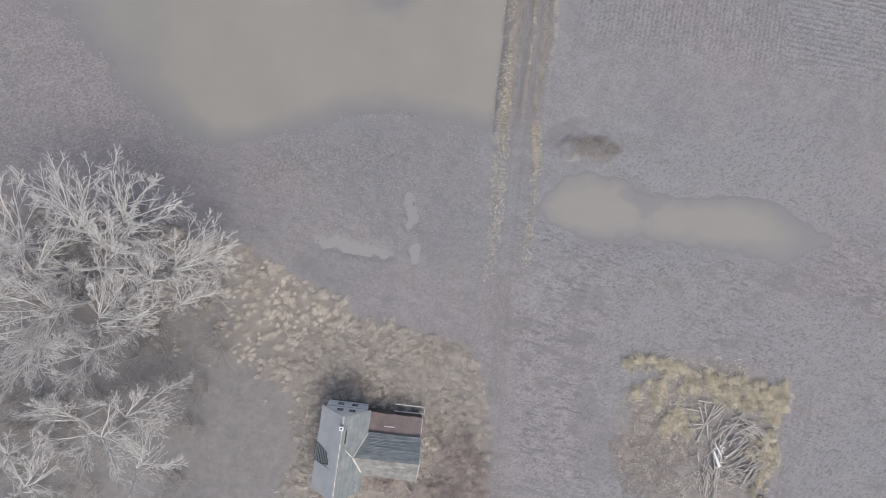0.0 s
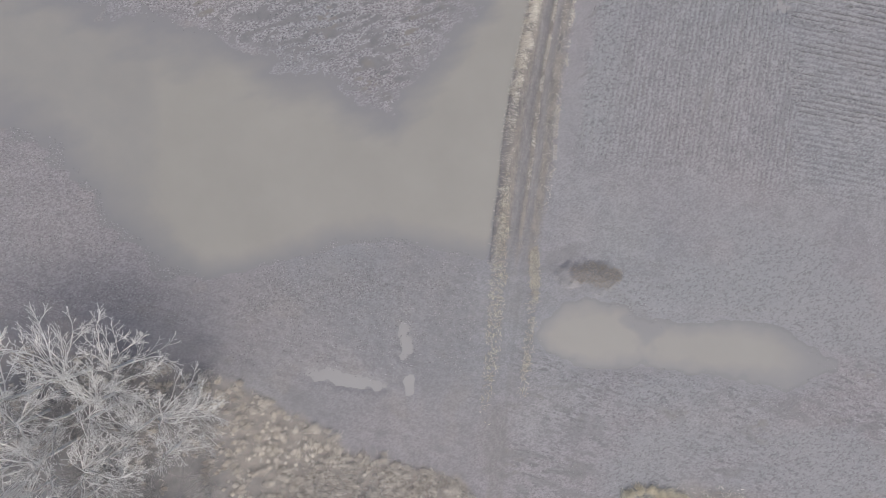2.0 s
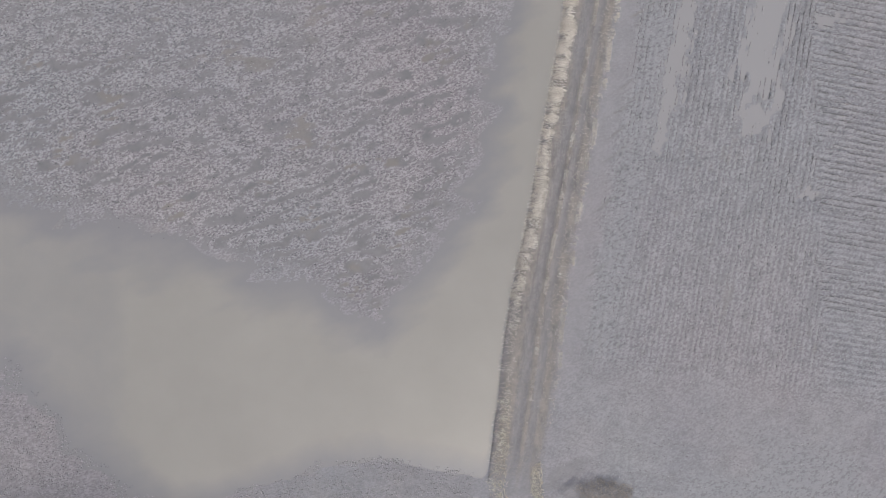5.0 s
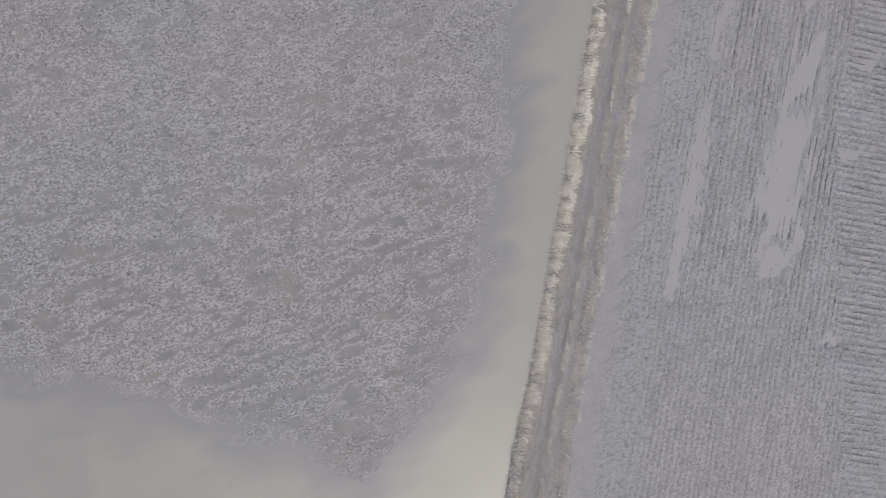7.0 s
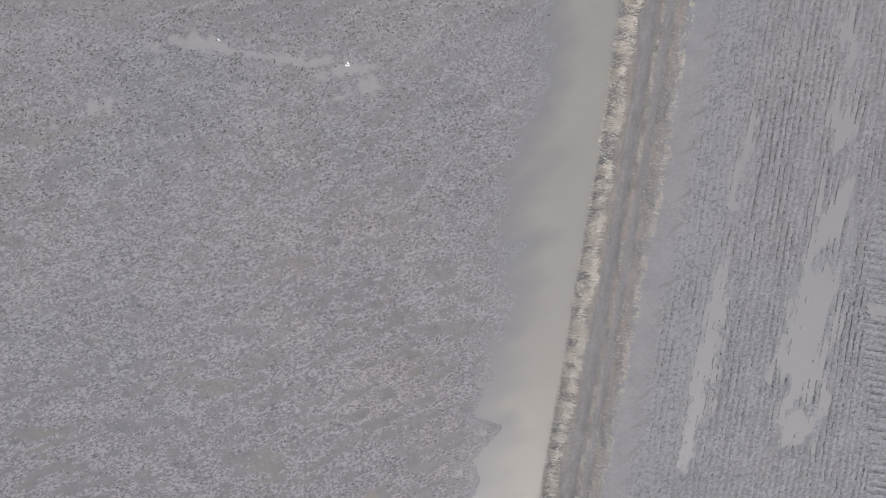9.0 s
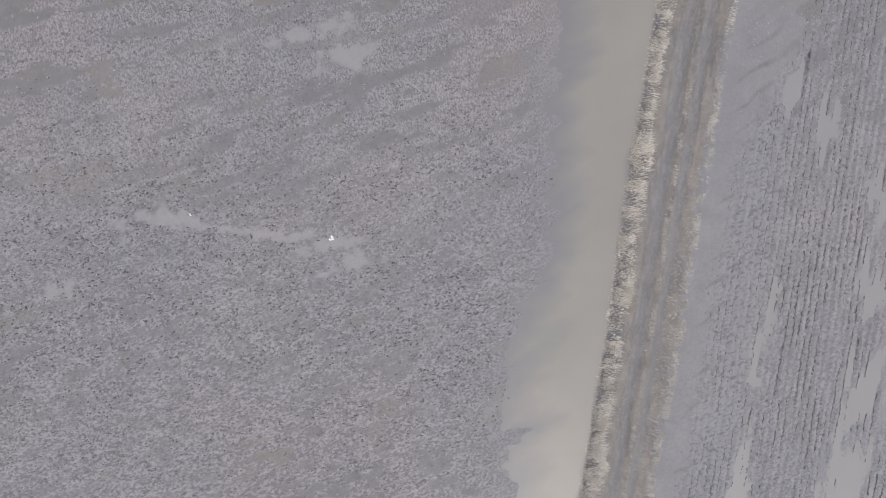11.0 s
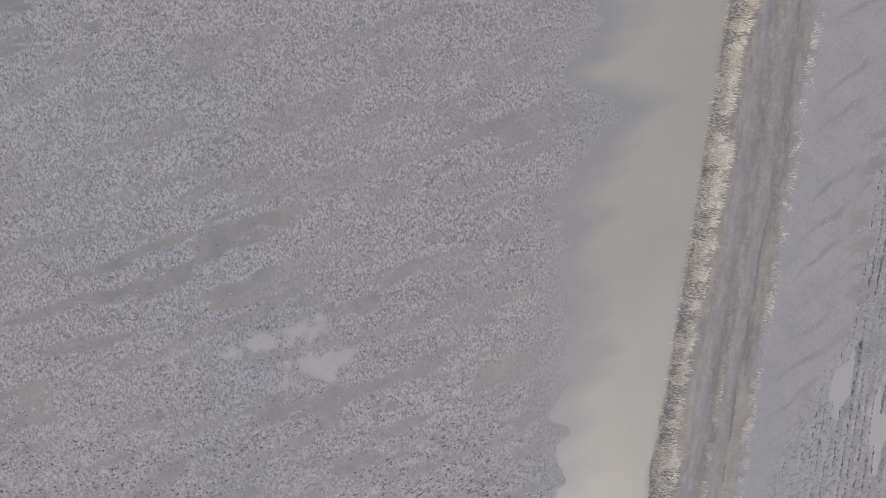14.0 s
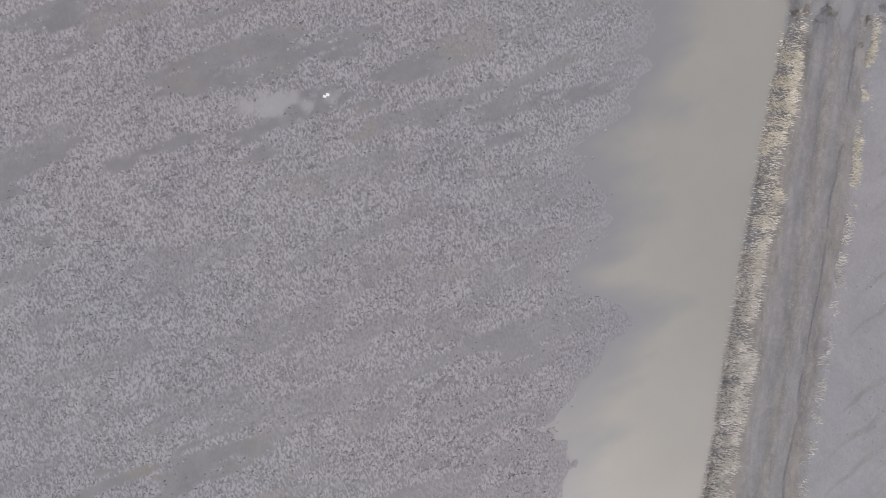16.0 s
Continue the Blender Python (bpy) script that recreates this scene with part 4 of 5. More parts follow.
slab(bm, (3.25, -0.5, 2.6), (WE - 0.05, -0.5, 2.6), (WE - 0.05, -3.0, 3.35), (3.25, -3.0, 3.35), 0.04)
lean_to = part("lean_to_roof", bm, RUST, house, "brown rusty sheet-metal lean-to roof")
for k in range(8):
    x0 = 3.25 + k * 0.925
    bm = bmesh.new()
    slab(bm, (x0, -0.4 - 0.05 * (k % 3), 2.63), (x0 + 0.92, -0.4 - 0.05 * (k % 3), 2.63), (x0 + 0.92, -3.0, 3.40 - 0.012 * (k % 2)), (x0, -3.0, 3.40 - 0.012 * (k % 2)), 0.03)
    part("sheet", bm, RUST, lean_to)
bm = bmesh.new()
slab(bm, (5.3, -1.95, 3.14), (6.7, -1.95, 3.14), (6.7, -2.1, 3.18), (5.3, -2.1, 3.18), 0.04)
part("loose_board", bm, TRIM, house, "white board lying on the lean-to")
bm = bmesh.new()
for k in range(6):
    a, b = k / 6, (k + 0.85) / 6
    ap, n_, s_ = Vector((1.72, WY_, 5.85)), Vector((3.25, -2.95, 3.85)), Vector((3.25, -8.6, 3.75))
    beam(bm, ap.lerp(n_, a) + Vector((0, 0, 0.1)), ap.lerp(n_, b) + Vector((0.04, 0.06, 0.12)), 0.085)
    if k < 5:
        beam(bm, ap.lerp(s_, a) + Vector((0, 0, 0.1)), ap.lerp(s_, b) + Vector((0.08, -0.05, 0.12)), 0.095)
beam(bm, (1.55, WY_ + 0.2, roof_z(1.55) + 0.16), (0.7, WY_ + 1.3, roof_z(0.7) + 0.16), 0.06)
part("valley_flashing", bm, TRIM, house, "broken white valley boards")
bm = bmesh.new()
beam(bm, (WE + 0.03, -2.95, 3.7), (WE + 0.03, WY_, WZ_ + 0.06), 0.04)
beam(bm, (WE + 0.03, -8.65, 3.65), (WE + 0.03, WY_, WZ_ + 0.06), 0.04)
beam(bm, (WE - 0.1, -3.0, 3.46), (WE - 0.1, -0.5, 2.72), 0.05)
part("verge_board", bm, TRIM, house)
shed = empty("porch_frame", house.matrix_basis @ pose(0, 0, 0), "open weathered timber frame in front of the lean-to", "frame")
for k, (a, b) in enumerate((((6.4, 0.75, 1.6), (10.6, 0.75, 1.6)), ((10.6, 0.75, 1.6), (10.6, -0.25, 1.6)), ((6.4, -0.2, 1.6), (10.6, -0.2, 1.6)), ((6.4, 0.75, 0.0), (6.4, 0.75, 1.55)), ((10.6, 0.75, 0.0), (10.6, 0.75, 1.55)), ((10.6, -0.2, 0), (10.6, -0.2, 1.55)))):
    bm = bmesh.new()
    beam(bm, a, b, 0.06)
    part("rail" if k < 3 else "post", bm, TRIM, shed)
bm = bmesh.new()
beam(bm, (0, 0, 0.1), (2.4, -2.6, 0.25), 0.07)
plank = part("fallen_beam", bm, TRIM)
plank.matrix_basis = house.matrix_basis @ pose(8.2, -9.4, 0.3)
tagged(plank, "pale fallen beam lying beside the house", "beam")

# ---- reed bed with its heap of logs ----
rng = np.random.RandomState(21)


def on_patch(x, y):
    u, v = (x - 46) * 0.978 - (y + 26.5) * 0.208, (x - 46) * 0.208 + (y + 26.5) * 0.978
    wob = 1.6 * (fbm(x / 1.8, y / 1.8, 42, 3) - 0.5) * 2
    top = smooth(9.2, 8.4, v + wob) * smooth(4.2, 5.6, v + wob + 0.12 * u) * smooth(-9, 2, u + 2 * wob)
    east = smooth(11.6, 10.8, u + wob) * smooth(7.8, 9.0, u + wob) * smooth(9.0, 8.2, v) * smooth(-13, -6, v + 2 * wob)
    rim = np.maximum(top, east) * smooth(11.8, 11.2, u + 0.5 * wob)
    clumps = np.maximum(smooth(0, 0.4, blob(x, y, 40.6, -25.3, 3.4, 2.6, 20, 0.2)), smooth(0, 0.4, blob(x, y, 37.0, -20.5, 3.2, 2.4, 0, 0.25)))
    clumps = np.maximum(clumps, 0.8 * smooth(0, 0.4, blob(x, y, 38.3, -16.5, 7.7, 1.3, -11, 0.3)))
    return np.clip(np.maximum(rim, clumps), 0, 1)


cx, cy = scatter(rng, 3600, 26, 61, -41, -13, lambda a, b: on_patch(a, b) * smooth(0.25, 0.5, fbm(a / 1.6, b / 1.6, 41, 3)))
n = len(cx)
tuft, way = rng.uniform(0.12, 0.32, n), 6.283 * vnoise(cx / 2.2, cy / 2.2, 43) * 2 + rng.normal(0, 0.5, n)
x, y, way = (np.repeat(v, 45) for v in (cx, cy, way))
tuft, n = np.repeat(tuft, 45), len(x)
x, y = x + tuft * rng.normal(0, 1, n), y + tuft * rng.normal(0, 1, n)
blades("reed_bed", x, y, rng.uniform(0.7, 1.6, n), rng.uniform(0.03, 0.065, n), way + rng.normal(0, 0.35, n), rng.uniform(0.45, 0.95, n), YELLOW, "matted yellow dry reeds round a heap of logs", "reeds", 1)
x, y = scatter(rng, 26000, 31, 60, -41, -14, lambda a, b: smooth(0.0, 0.2, blob(a, b, 45, -26.5, 12.0, 11.5, -12, 0.12)) * smooth(0.4, 0.58, fbm(a / 1.2, b / 1.2, 44, 3)))
n = len(x)
blades("dry_grass", x, y, rng.uniform(0.3, 0.8, n), rng.uniform(0.04, 0.08, n), rng.uniform(0, 6.283, n), rng.uniform(0.5, 0.95, n), TAN, "short trampled tan grass in the reed bed", "grass", 2)
r = random.Random(4)


def log(x0, y0, x1, y1, rad, lift, tilt=0.0):
    """One sawn pole lying on the heap from one end to the other."""
    a, b = Vector((x0, y0, 0)), Vector((x1, y1, 0))
    size = (b - a).length
    bm = bmesh.new()
    rings = []
    for k, t in enumerate((-0.5, -0.17, 0.17, 0.5)):
        bend, girth = r.gauss(0, 0.03), rad * (1.1 - 0.35 * (t + 0.5))
        rings.append([bm.verts.new((t * size, bend + girth * math.cos(j * math.pi / 3), girth * math.sin(j * math.pi / 3))) for j in range(6)])
    for p, q in zip(rings, rings[1:]):
        for j in range(6):
            bm.faces.new((p[j], p[(j + 1) % 6], q[(j + 1) % 6], q[j]))
    bm.faces.new(rings[0][::-1]), bm.faces.new(rings[-1])
    bmesh.ops.recalc_face_normals(bm, faces=bm.faces)
    ob = part("log", bm, LOG)
    mx, my = (x0 + x1) / 2, (y0 + y1) / 2
    ob.matrix_basis = pose(mx, my, ground_z(mx, my) + rad + lift, 0, tilt, math.degrees(math.atan2(y1 - y0, x1 - x0)))
    return tagged(ob, "weathered grey-brown pole on the heap", "log", "logs on the heap")


HUB = (45.6, -25.0)
for dx, dy, ex, ey in ((2.4, 2.9, -0.4, -0.4), (1.4, 2.6, 0.0, 0.2), (-0.2, 2.9, 0.1, 0.9), (-1.0, 2.5, -0.3, 0.0), (-2.6, -1.3, 0.4, -0.1), (-2.3, 0.0, -0.3, -0.1), (-1.3, -2.7, 0.0, 0.1), (-1.2, 3.4, 1.5, 2.9), (-3.0, 2.2, 0.0, 1.6), (0.1, 0.1, 0.3, -2.3), (3.6, 2.6, 0.0, -0.3), (3.0, 2.7, 1.0, 1.2), (-1.4, -4.2, -1.2, -5.6), (-2.2, -5.0, -1.1, -4.7)):
    log(HUB[0] + dx, HUB[1] + dy, HUB[0] + ex, HUB[1] + ey, r.uniform(0.09, 0.13), r.uniform(0.05, 0.35), r.uniform(-3, 3))
for k in range(34):
    cx, cy = r.gauss(51.2, 2.0), r.gauss(-29.0, 1.7)
    a, size = r.gauss(0.62, 0.28), r.uniform(1.6, 3.6)
    log(cx - math.cos(a) * size / 2, cy - math.sin(a) * size / 2, cx + math.cos(a) * size / 2, cy + math.sin(a) * size / 2, r.uniform(0.06, 0.11), r.uniform(0.1, 0.6), r.uniform(-5, 5))
for k in range(190):
    a, d = r.uniform(0, 6.283), r.uniform(0.55, 1.05)
    cx, cy = 50.8 + 4.6 * d * math.cos(a), -29.3 + 4.9 * d * math.sin(a)
    if k > 150:
        cx, cy, a = r.gauss(46.2, 0.8), r.gauss(-33.2, 1.8), r.gauss(0.0, 0.4)
    w, size = a + 1.57 + r.gauss(0, 0.45), r.uniform(1.0, 2.8)
    log(cx - math.cos(w) * size / 2, cy - math.sin(w) * size / 2, cx + math.cos(w) * size / 2, cy + math.sin(w) * size / 2, r.uniform(0.045, 0.085), r.uniform(0.0, 0.5), r.uniform(-8, 8))
for k in range(26):
    sx, sy = r.gauss(47.4, 0.6), r.gauss(-29.4, 0.9)
    l, w, way = r.uniform(0.25, 0.7), r.uniform(0.08, 0.22), r.uniform(0, 180)
    if k < 2:
        sx, sy, l, w, way = 47.0 + 0.35 * k, -30.2 + 1.2 * k, 2.5 - 0.9 * k, 0.55 - 0.2 * k, 108 + 12 * k
    bm = bmesh.new()
    slab(bm, (-l / 2, -w / 2, 0), (l / 2, -w * 0.1, 0.05), (l / 2 * 0.8, w * 0.3, 0.0), (-l / 2, w / 2 * 0.7, 0.04), 0.03)
    scrap = part("white_scrap", bm, WHITE)
    scrap.matrix_basis = pose(sx, sy, ground_z(sx, sy) + 0.75, 0, r.uniform(-6, 6), way)
    tagged(scrap, "white scrap sheet lying on the log heap", "scrap", "white scraps")
for sx, sy, size in ((-1.6, 104.7, 0.26), (-14.9, 107.0, 0.17), (2.25, 161.05, 0.24)):
    bm = bmesh.new()
    for k in range(3):
        a = r.uniform(0, 6.283)
        c, d = size * 0.6 * math.cos(a), size * 0.6 * math.sin(a)
        slab(bm, (c - size * 0.6, d - size * 0.35, 0.02), (c + size * 0.55, d - size * 0.4, 0.10), (c + size * 0.4, d + size * 0.45, 0.16), (c - size * 0.5, d + size * 0.3, 0.05), 0.02)
    litter = part("white_litter", bm, WHITE)
    litter.matrix_basis = pose(sx, sy, ground_z(sx, sy) + 0.01, 0, 0, r.uniform(0, 180))
    tagged(litter, "crumpled white plastic litter on the bare mud", "litter", "litter on the field")

# ---- dry grass and reeds ----
rng = np.random.RandomState(31)


def across_of(x, y):
    return (x - bank_x(y)) / (edge_x(y) - bank_x(y))


def strip(count, lo, hi, y0, y1, weight):
    """Random places along the track, between two lines that run with it."""
    a, b = rng.uniform(lo, hi, count), rng.uniform(y0, y1, count)
    x = bank_x(b) + a * (edge_x(b) - bank_x(b))
    ok = rng.rand(count) < weight(a, x, b)
    return x[ok], b[ok]


x, y = strip(170000, -0.09, 0.26, 16, 168, lambda a, x, b: smooth(-0.065, -0.04, a) * smooth(0.20, 0.13, a + 0.2 * (fbm(x * 0, b / 2.5, 54, 3) - 0.5)) * (0.07 + 0.93 * smooth(34, 52, b)) * (0.20 + 0.80 * smooth(0.40, 0.56, fbm(x / 1.3, b / 0.9, 51, 3))) * smooth(168, 164, b))
n = len(x)
way = np.where(rng.rand(n) < 0.5, math.pi, 0.0) - 0.15 + rng.normal(0, 0.22, n)
long, wide, lean, green = rng.uniform(0.24, 0.5, n), rng.uniform(0.028, 0.055, n), rng.uniform(0.6, 1.0, n), rng.rand(n) < 0.6 * smooth(147, 156, y)
for pick, material, label, seed in ((~green, STRAW, "bleached reeds along the bank of the flooded ditch", 3), (green, YELLOW, "yellow reeds at the far end of the ditch bank", 12)):
    blades("bank_reeds", x[pick], y[pick], long[pick], wide[pick], way[pick], lean[pick], material, label, "reeds", seed)
# dark blades that draw a thin dark line at the foot of the bank
x, y = strip(3500, -0.034, -0.004, 17, 166, lambda a, x, b: 0.3 + 0.7 * smooth(0.35, 0.6, fbm(x * 0, b / 1.2, 55, 3)))
n = len(x)
blades("bank_roots", x, y, rng.uniform(0.3, 0.5, n), rng.uniform(0.03, 0.06, n), rng.uniform(0, 6.283, n), rng.uniform(0.1, 0.5, n), DARKFRINGE, "dark short blades along the waterline of the bank", "roots", 10)
VERGE_Y, VERGE = (24, 36, 60, 85, 110, 122, 130, 146, 152, 156, 166, 168), (0, 0.45, 0.55, 0.75, 0.8, 0.7, 0.35, 0.22, 0.5, 1, 1, 0)
x, y = strip(190000, 0.46, 1.08, 24, 168, lambda a, x, b: 0.55 * smooth(0.05, 0.015, np.abs(a - 0.54)) * smooth(0.42, 0.58, fbm(x / 0.8, b / 1.6, 52, 3)) * smooth(125, 105, b) * smooth(24, 36, b) + np.interp(b, VERGE_Y, VERGE) * smooth(0.885, 0.925, a + 0.1 * (fbm(x * 0, b / 2, 60, 3) - 0.5)) * smooth(1.03, 0.98, a + 0.1 * (fbm(x * 0, b / 2, 60, 3) - 0.5)) * smooth(0.42, 0.56, fbm(x / 1.0, b / 0.9, 53, 3)) + 0.05 * smooth(0.66, 0.74, a) * smooth(1.0, 0.9, a) * smooth(120, 90, b) * smooth(24, 36, b))
n = len(x)
long, wide, lean, way, green = rng.uniform(0.18, 0.42, n), rng.uniform(0.02, 0.042, n), rng.uniform(0.45, 1.0, n), rng.normal(-0.2, 0.4, n), rng.rand(n) < 0.8 * smooth(150, 156, y)
for pick, material, label, seed in ((~green, STRAW, "bleached dry grass between and beside the wheel ruts", 4), (green, YELLOW, "yellow dry grass along the far verge of the track", 13)):
    blades("verge_grass", x[pick], y[pick], long[pick], wide[pick], way[pick], lean[pick], material, label, "grass", seed)
x, y = strip(60000, 0.16, 1.0, 18, 168, lambda a, x, b: 0.8 * smooth(0.40, 0.60, fbm(x / 0.5, b / 1.1, 56, 3)) * (1 - 0.75 * np.exp(-((a - 0.40) / 0.06) ** 2) - 0.75 * np.exp(-((a - 0.68) / 0.06) ** 2)))
n = len(x)
blades("track_grass", x, y, rng.uniform(0.1, 0.3, n), rng.uniform(0.02, 0.04, n), rng.uniform(0, 6.283, n), rng.uniform(0.5, 0.95, n), BROWN, "short brown dead grass on the mud of the track", "grass", 11)
x, y = scatter(rng, 26000, 12, 24, -6, 34, lambda a, b: np.maximum(smooth(0.0, 0.5, blob(a, b, 20.2, 15.8, 0.9, 5.0, 2, 0.2)), 0.35 * np.maximum(smooth(0.0, 0.4, blob(a, b, 19.3, 6, 0.9, 8, -6, 0.2)), smooth(0.0, 0.4, blob(a, b, 14.6, 12, 1.2, 22, -5, 0.2)))))
n = len(x)
blades("verge_grass", x, y, rng.uniform(0.3, 0.8, n), rng.uniform(0.03, 0.07, n), rng.uniform(0, 6.283, n), rng.uniform(0.4, 0.9, n), YELLOW, "yellow dry grass beside the track", "grass", 5)


def meadow_weight(x, y):
    f = height(x, y)
    grass = f[1] * (1 - 0.8 * f[6])
    dx, dy = x - HX, y - HY
    lx, ly = 0.990 * dx - 0.139 * dy, 0.139 * dx + 0.990 * dy
    inside = (lx > -3.0) & (lx < 3.0) & (ly > -11.2) & (ly < 0.1) | (lx > 2.5) & (lx < 10.8) & (ly > -9.2) & (ly < -0.4)
    near = smooth(-0.1, 0.4, blob(x, y, -2, -18, 14, 11, 10, 0.15))
    return np.where(inside, 0, grass * smooth(0.42 - 0.12 * near, 0.60 - 0.14 * near, fbm(x / 0.9, y / 0.9, 61, 4)) * (0.35 + 0.65 * smooth(0.35, 0.6, fbm(x / 6, y / 6, 63, 3))))


def tussocks(cx, cy, each, size, seed):
    """Blades gathered in tufts, each tuft combed one way."""
    r = np.random.RandomState(seed)
    n = len(cx)
    way = 6.283 * vnoise(cx / 4, cy / 4, 62) + r.normal(0, 0.7, n)
    rad = r.uniform(0.5, 1.0, n) * size
    x = np.repeat(cx, each) + r.normal(0, 1, n * each) * np.repeat(rad, each)
    y = np.repeat(cy, each) + r.normal(0, 1, n * each) * np.repeat(rad, each)
    return x, y, np.repeat(way, each) + r.normal(0, 0.5, n * each)


cx, cy = scatter(rng, 15000, -56, 17, -40, 13, meadow_weight)
x, y, way = tussocks(cx, cy, 18, 0.26, 64)
n = len(x)
blades("meadow_grass", x, y, rng.uniform(0.25, 0.75, n), rng.uniform(0.025, 0.06, n), way, rng.uniform(0.5, 1.0, n), TAN, "tan dry tussock grass round the house and trees", "grass", 6)
gx, gy = np.meshgrid(np.arange(-56, 16, 0.95), np.arange(-40, 12, 0.75))
gx, gy = (gx + 0.48 * (np.arange(gx.shape[0]) % 2)[:, None]).ravel(), gy.ravel()
gx, gy = gx + rng.normal(0, 0.42, len(gx)), gy + rng.normal(0, 0.34, len(gy))
ok = rng.rand(len(gx)) < 0.9 * smooth(0.0, 0.35, meadow_weight(gx, gy)) + 0.3 * smooth(0.3, 0.7, height(gx, gy)[1])
gx, gy = gx[ok], gy[ok]
n = len(gx)
comb = 0.5 + 3.0 * (vnoise(gx / 6, gy / 6, 62) - 0.5) + rng.normal(0, 0.35, n)
x, y, way = (np.repeat(v, 64) for v in (gx, gy, comb))
big, n = np.repeat(rng.uniform(0.45, 1.35, len(gx)), 64), len(x)
x, y = x + big * rng.normal(0, 0.17, n), y + big * rng.normal(0, 0.12, n)
blades("grass_tussocks", x, y, big * rng.uniform(0.5, 1.0, n), rng.uniform(0.03, 0.06, n), way + rng.normal(0, 0.3, n), rng.uniform(0.65, 1.0, n), TAN, "tan tussocks combed one way over the meadow", "grass", 14)
cx, cy = scatter(rng, 3000, 30, 46, -38, -14, lambda a, b: smooth(0.0, 0.3, blob(a, b, 38, -29, 7, 8, 0, 0.2)) * 0.8)
x, y, way = tussocks(cx, cy, 12, 0.2, 65)
n = len(x)
blades("dead_weeds", x, y, rng.uniform(0.2, 0.5, n), rng.uniform(0.04, 0.08, n), way, rng.uniform(0.6, 1.0, n), REDWEED, "pinkish brown dead weeds beside the reed bed", "weeds", 9)
x, y = scatter(rng, 26000, -20, 14, -40, -5, lambda a, b: 0.5 * meadow_weight(a, b))
n = len(x)
blades("dead_weeds", x, y, rng.uniform(0.3, 1.0, n), rng.uniform(0.03, 0.06, n), rng.uniform(0, 6.283, n), rng.uniform(0.2, 0.8, n), BROWN, "brown dead weeds in the tussock grass", "weeds", 7)
cx, cy = scatter(rng, 420, 37.5, 48, 164, 173, lambda a, b: smooth(0.42, 0.58, fbm(a / 1.2, b / 1.6, 29, 3)) * smooth(165.0, 167.5, b))
x, y, way = tussocks(cx, cy, 22, 0.22, 66)
n = len(x)
blades("dead_weeds", x, y, rng.uniform(0.15, 0.4, n), rng.uniform(0.03, 0.06, n), way, rng.uniform(0.4, 0.95, n), BROWN, "brown drowned weeds where the track runs into puddles", "weeds", 15)
x, y = scatter(rng, 5000, 25, 33, 12, 19, lambda a, b: smooth(0.0, 0.4, blob(a, b, 29.0, 15.5, 5.0, 1.9, -4, 0.2)))
n = len(x)
blades("mound_grass", x, y, rng.uniform(0.2, 0.5, n), rng.uniform(0.03, 0.06, n), rng.uniform(0, 6.283, n), rng.uniform(0.5, 0.9, n), BROWN, "brown withered grass on the earth mound", "grass", 8)

fallen = [(Vector((0, 0, 0.1)), Vector((1.6, -1.2, 0.25)), 0.07, 0.05), (Vector((1.6, -1.2, 0.25)), Vector((2.9, -2.6, 0.2)), 0.05, 0.03), (Vector((0.8, -0.6, 0.18)), Vector((0.3, -1.8, 0.5)), 0.035, 0.015), (Vector((1.6, -1.2, 0.25)), Vector((2.8, -1.3, 0.5)), 0.035, 0.015), (Vector((0, 0, 0.1)), Vector((-1.0, 0.3, 0.4)), 0.05, 0.02)]
co, faces = tubes([q[0] for q in fallen], [q[1] for q in fallen], [q[2] for q in fallen], [q[3] for q in fallen], 6)
limb = mesh_part("fallen_branch", raw_mesh("fallen_branch", co, faces), BARK)
limb.matrix_basis = pose(-26.0, -5.2, ground_z(-26.0, -5.2))
tagged(limb, "grey fallen branch lying in the tussock grass", "branch")


# ---- clods and stubble ----
def crumbs(name, x, y, size, flat, turn, stretch, material, label, category, seed):
    """Low uneven lumps on the ground, in one stuff object."""
    r = np.random.RandomState(seed)
    z = height(x, y)[0]
    ok = z > -0.03
    x, y, z, size, turn, stretch = x[ok], y[ok], np.maximum(z[ok], 0.0), size[ok], turn[ok], stretch[ok]
    n = len(x)
    a = np.arange(4) * np.pi / 2 + r.uniform(-0.4, 0.4, (n, 4))
    rad = r.uniform(0.6, 1.1, (n, 4)) * size[:, None]
    u, v = np.cos(a) * rad * stretch[:, None], np.sin(a) * rad
    c, s = np.cos(turn)[:, None], np.sin(turn)[:, None]
    ring = np.stack([x[:, None] + u * c - v * s, y[:, None] + u * s + v * c, np.repeat(z[:, None] - 0.03, 4, 1)], -1)
    top = ring * 0.55 + np.stack([x, y, z], -1)[:, None] * 0.45
    top[:, :, 2] = z[:, None] + size[:, None] * flat * r.uniform(0.6, 1.3, (n, 4))
    co = np.concatenate([ring, top], 1).reshape(-1, 3)
    q = np.array([[0, 1, 5, 4], [1, 2, 6, 5], [2, 3, 7, 6], [3, 0, 4, 7], [4, 5, 6, 7]])
    faces = (q[None] + (np.arange(n) * 8)[:, None, None]).reshape(-1, 4)
    return tagged(mesh_part(name, raw_mesh(name, co, faces), material), label, category, kind="stuff")


rng = np.random.RandomState(71)
west_field = lambda x, y: smooth(0.5, 4.0, np.minimum(y - np.interp(x, NORTH_X, NORTH_Y), np.interp(y, SHORE_Y, SHORE_X) - x)) * (1 - 0.9 * patches(x, y)) * (1 - washed(x, y))
seen = lambda x, y: (x > -53 + 0.2 * (y - 38)) * 1.0
x, y = scatter(rng, 70000, -52, 28, 36, 171, lambda a, b: west_field(a, b) * seen(a, b) * (1 - 0.75 * smooth(95, 125, b)))
n = len(x)
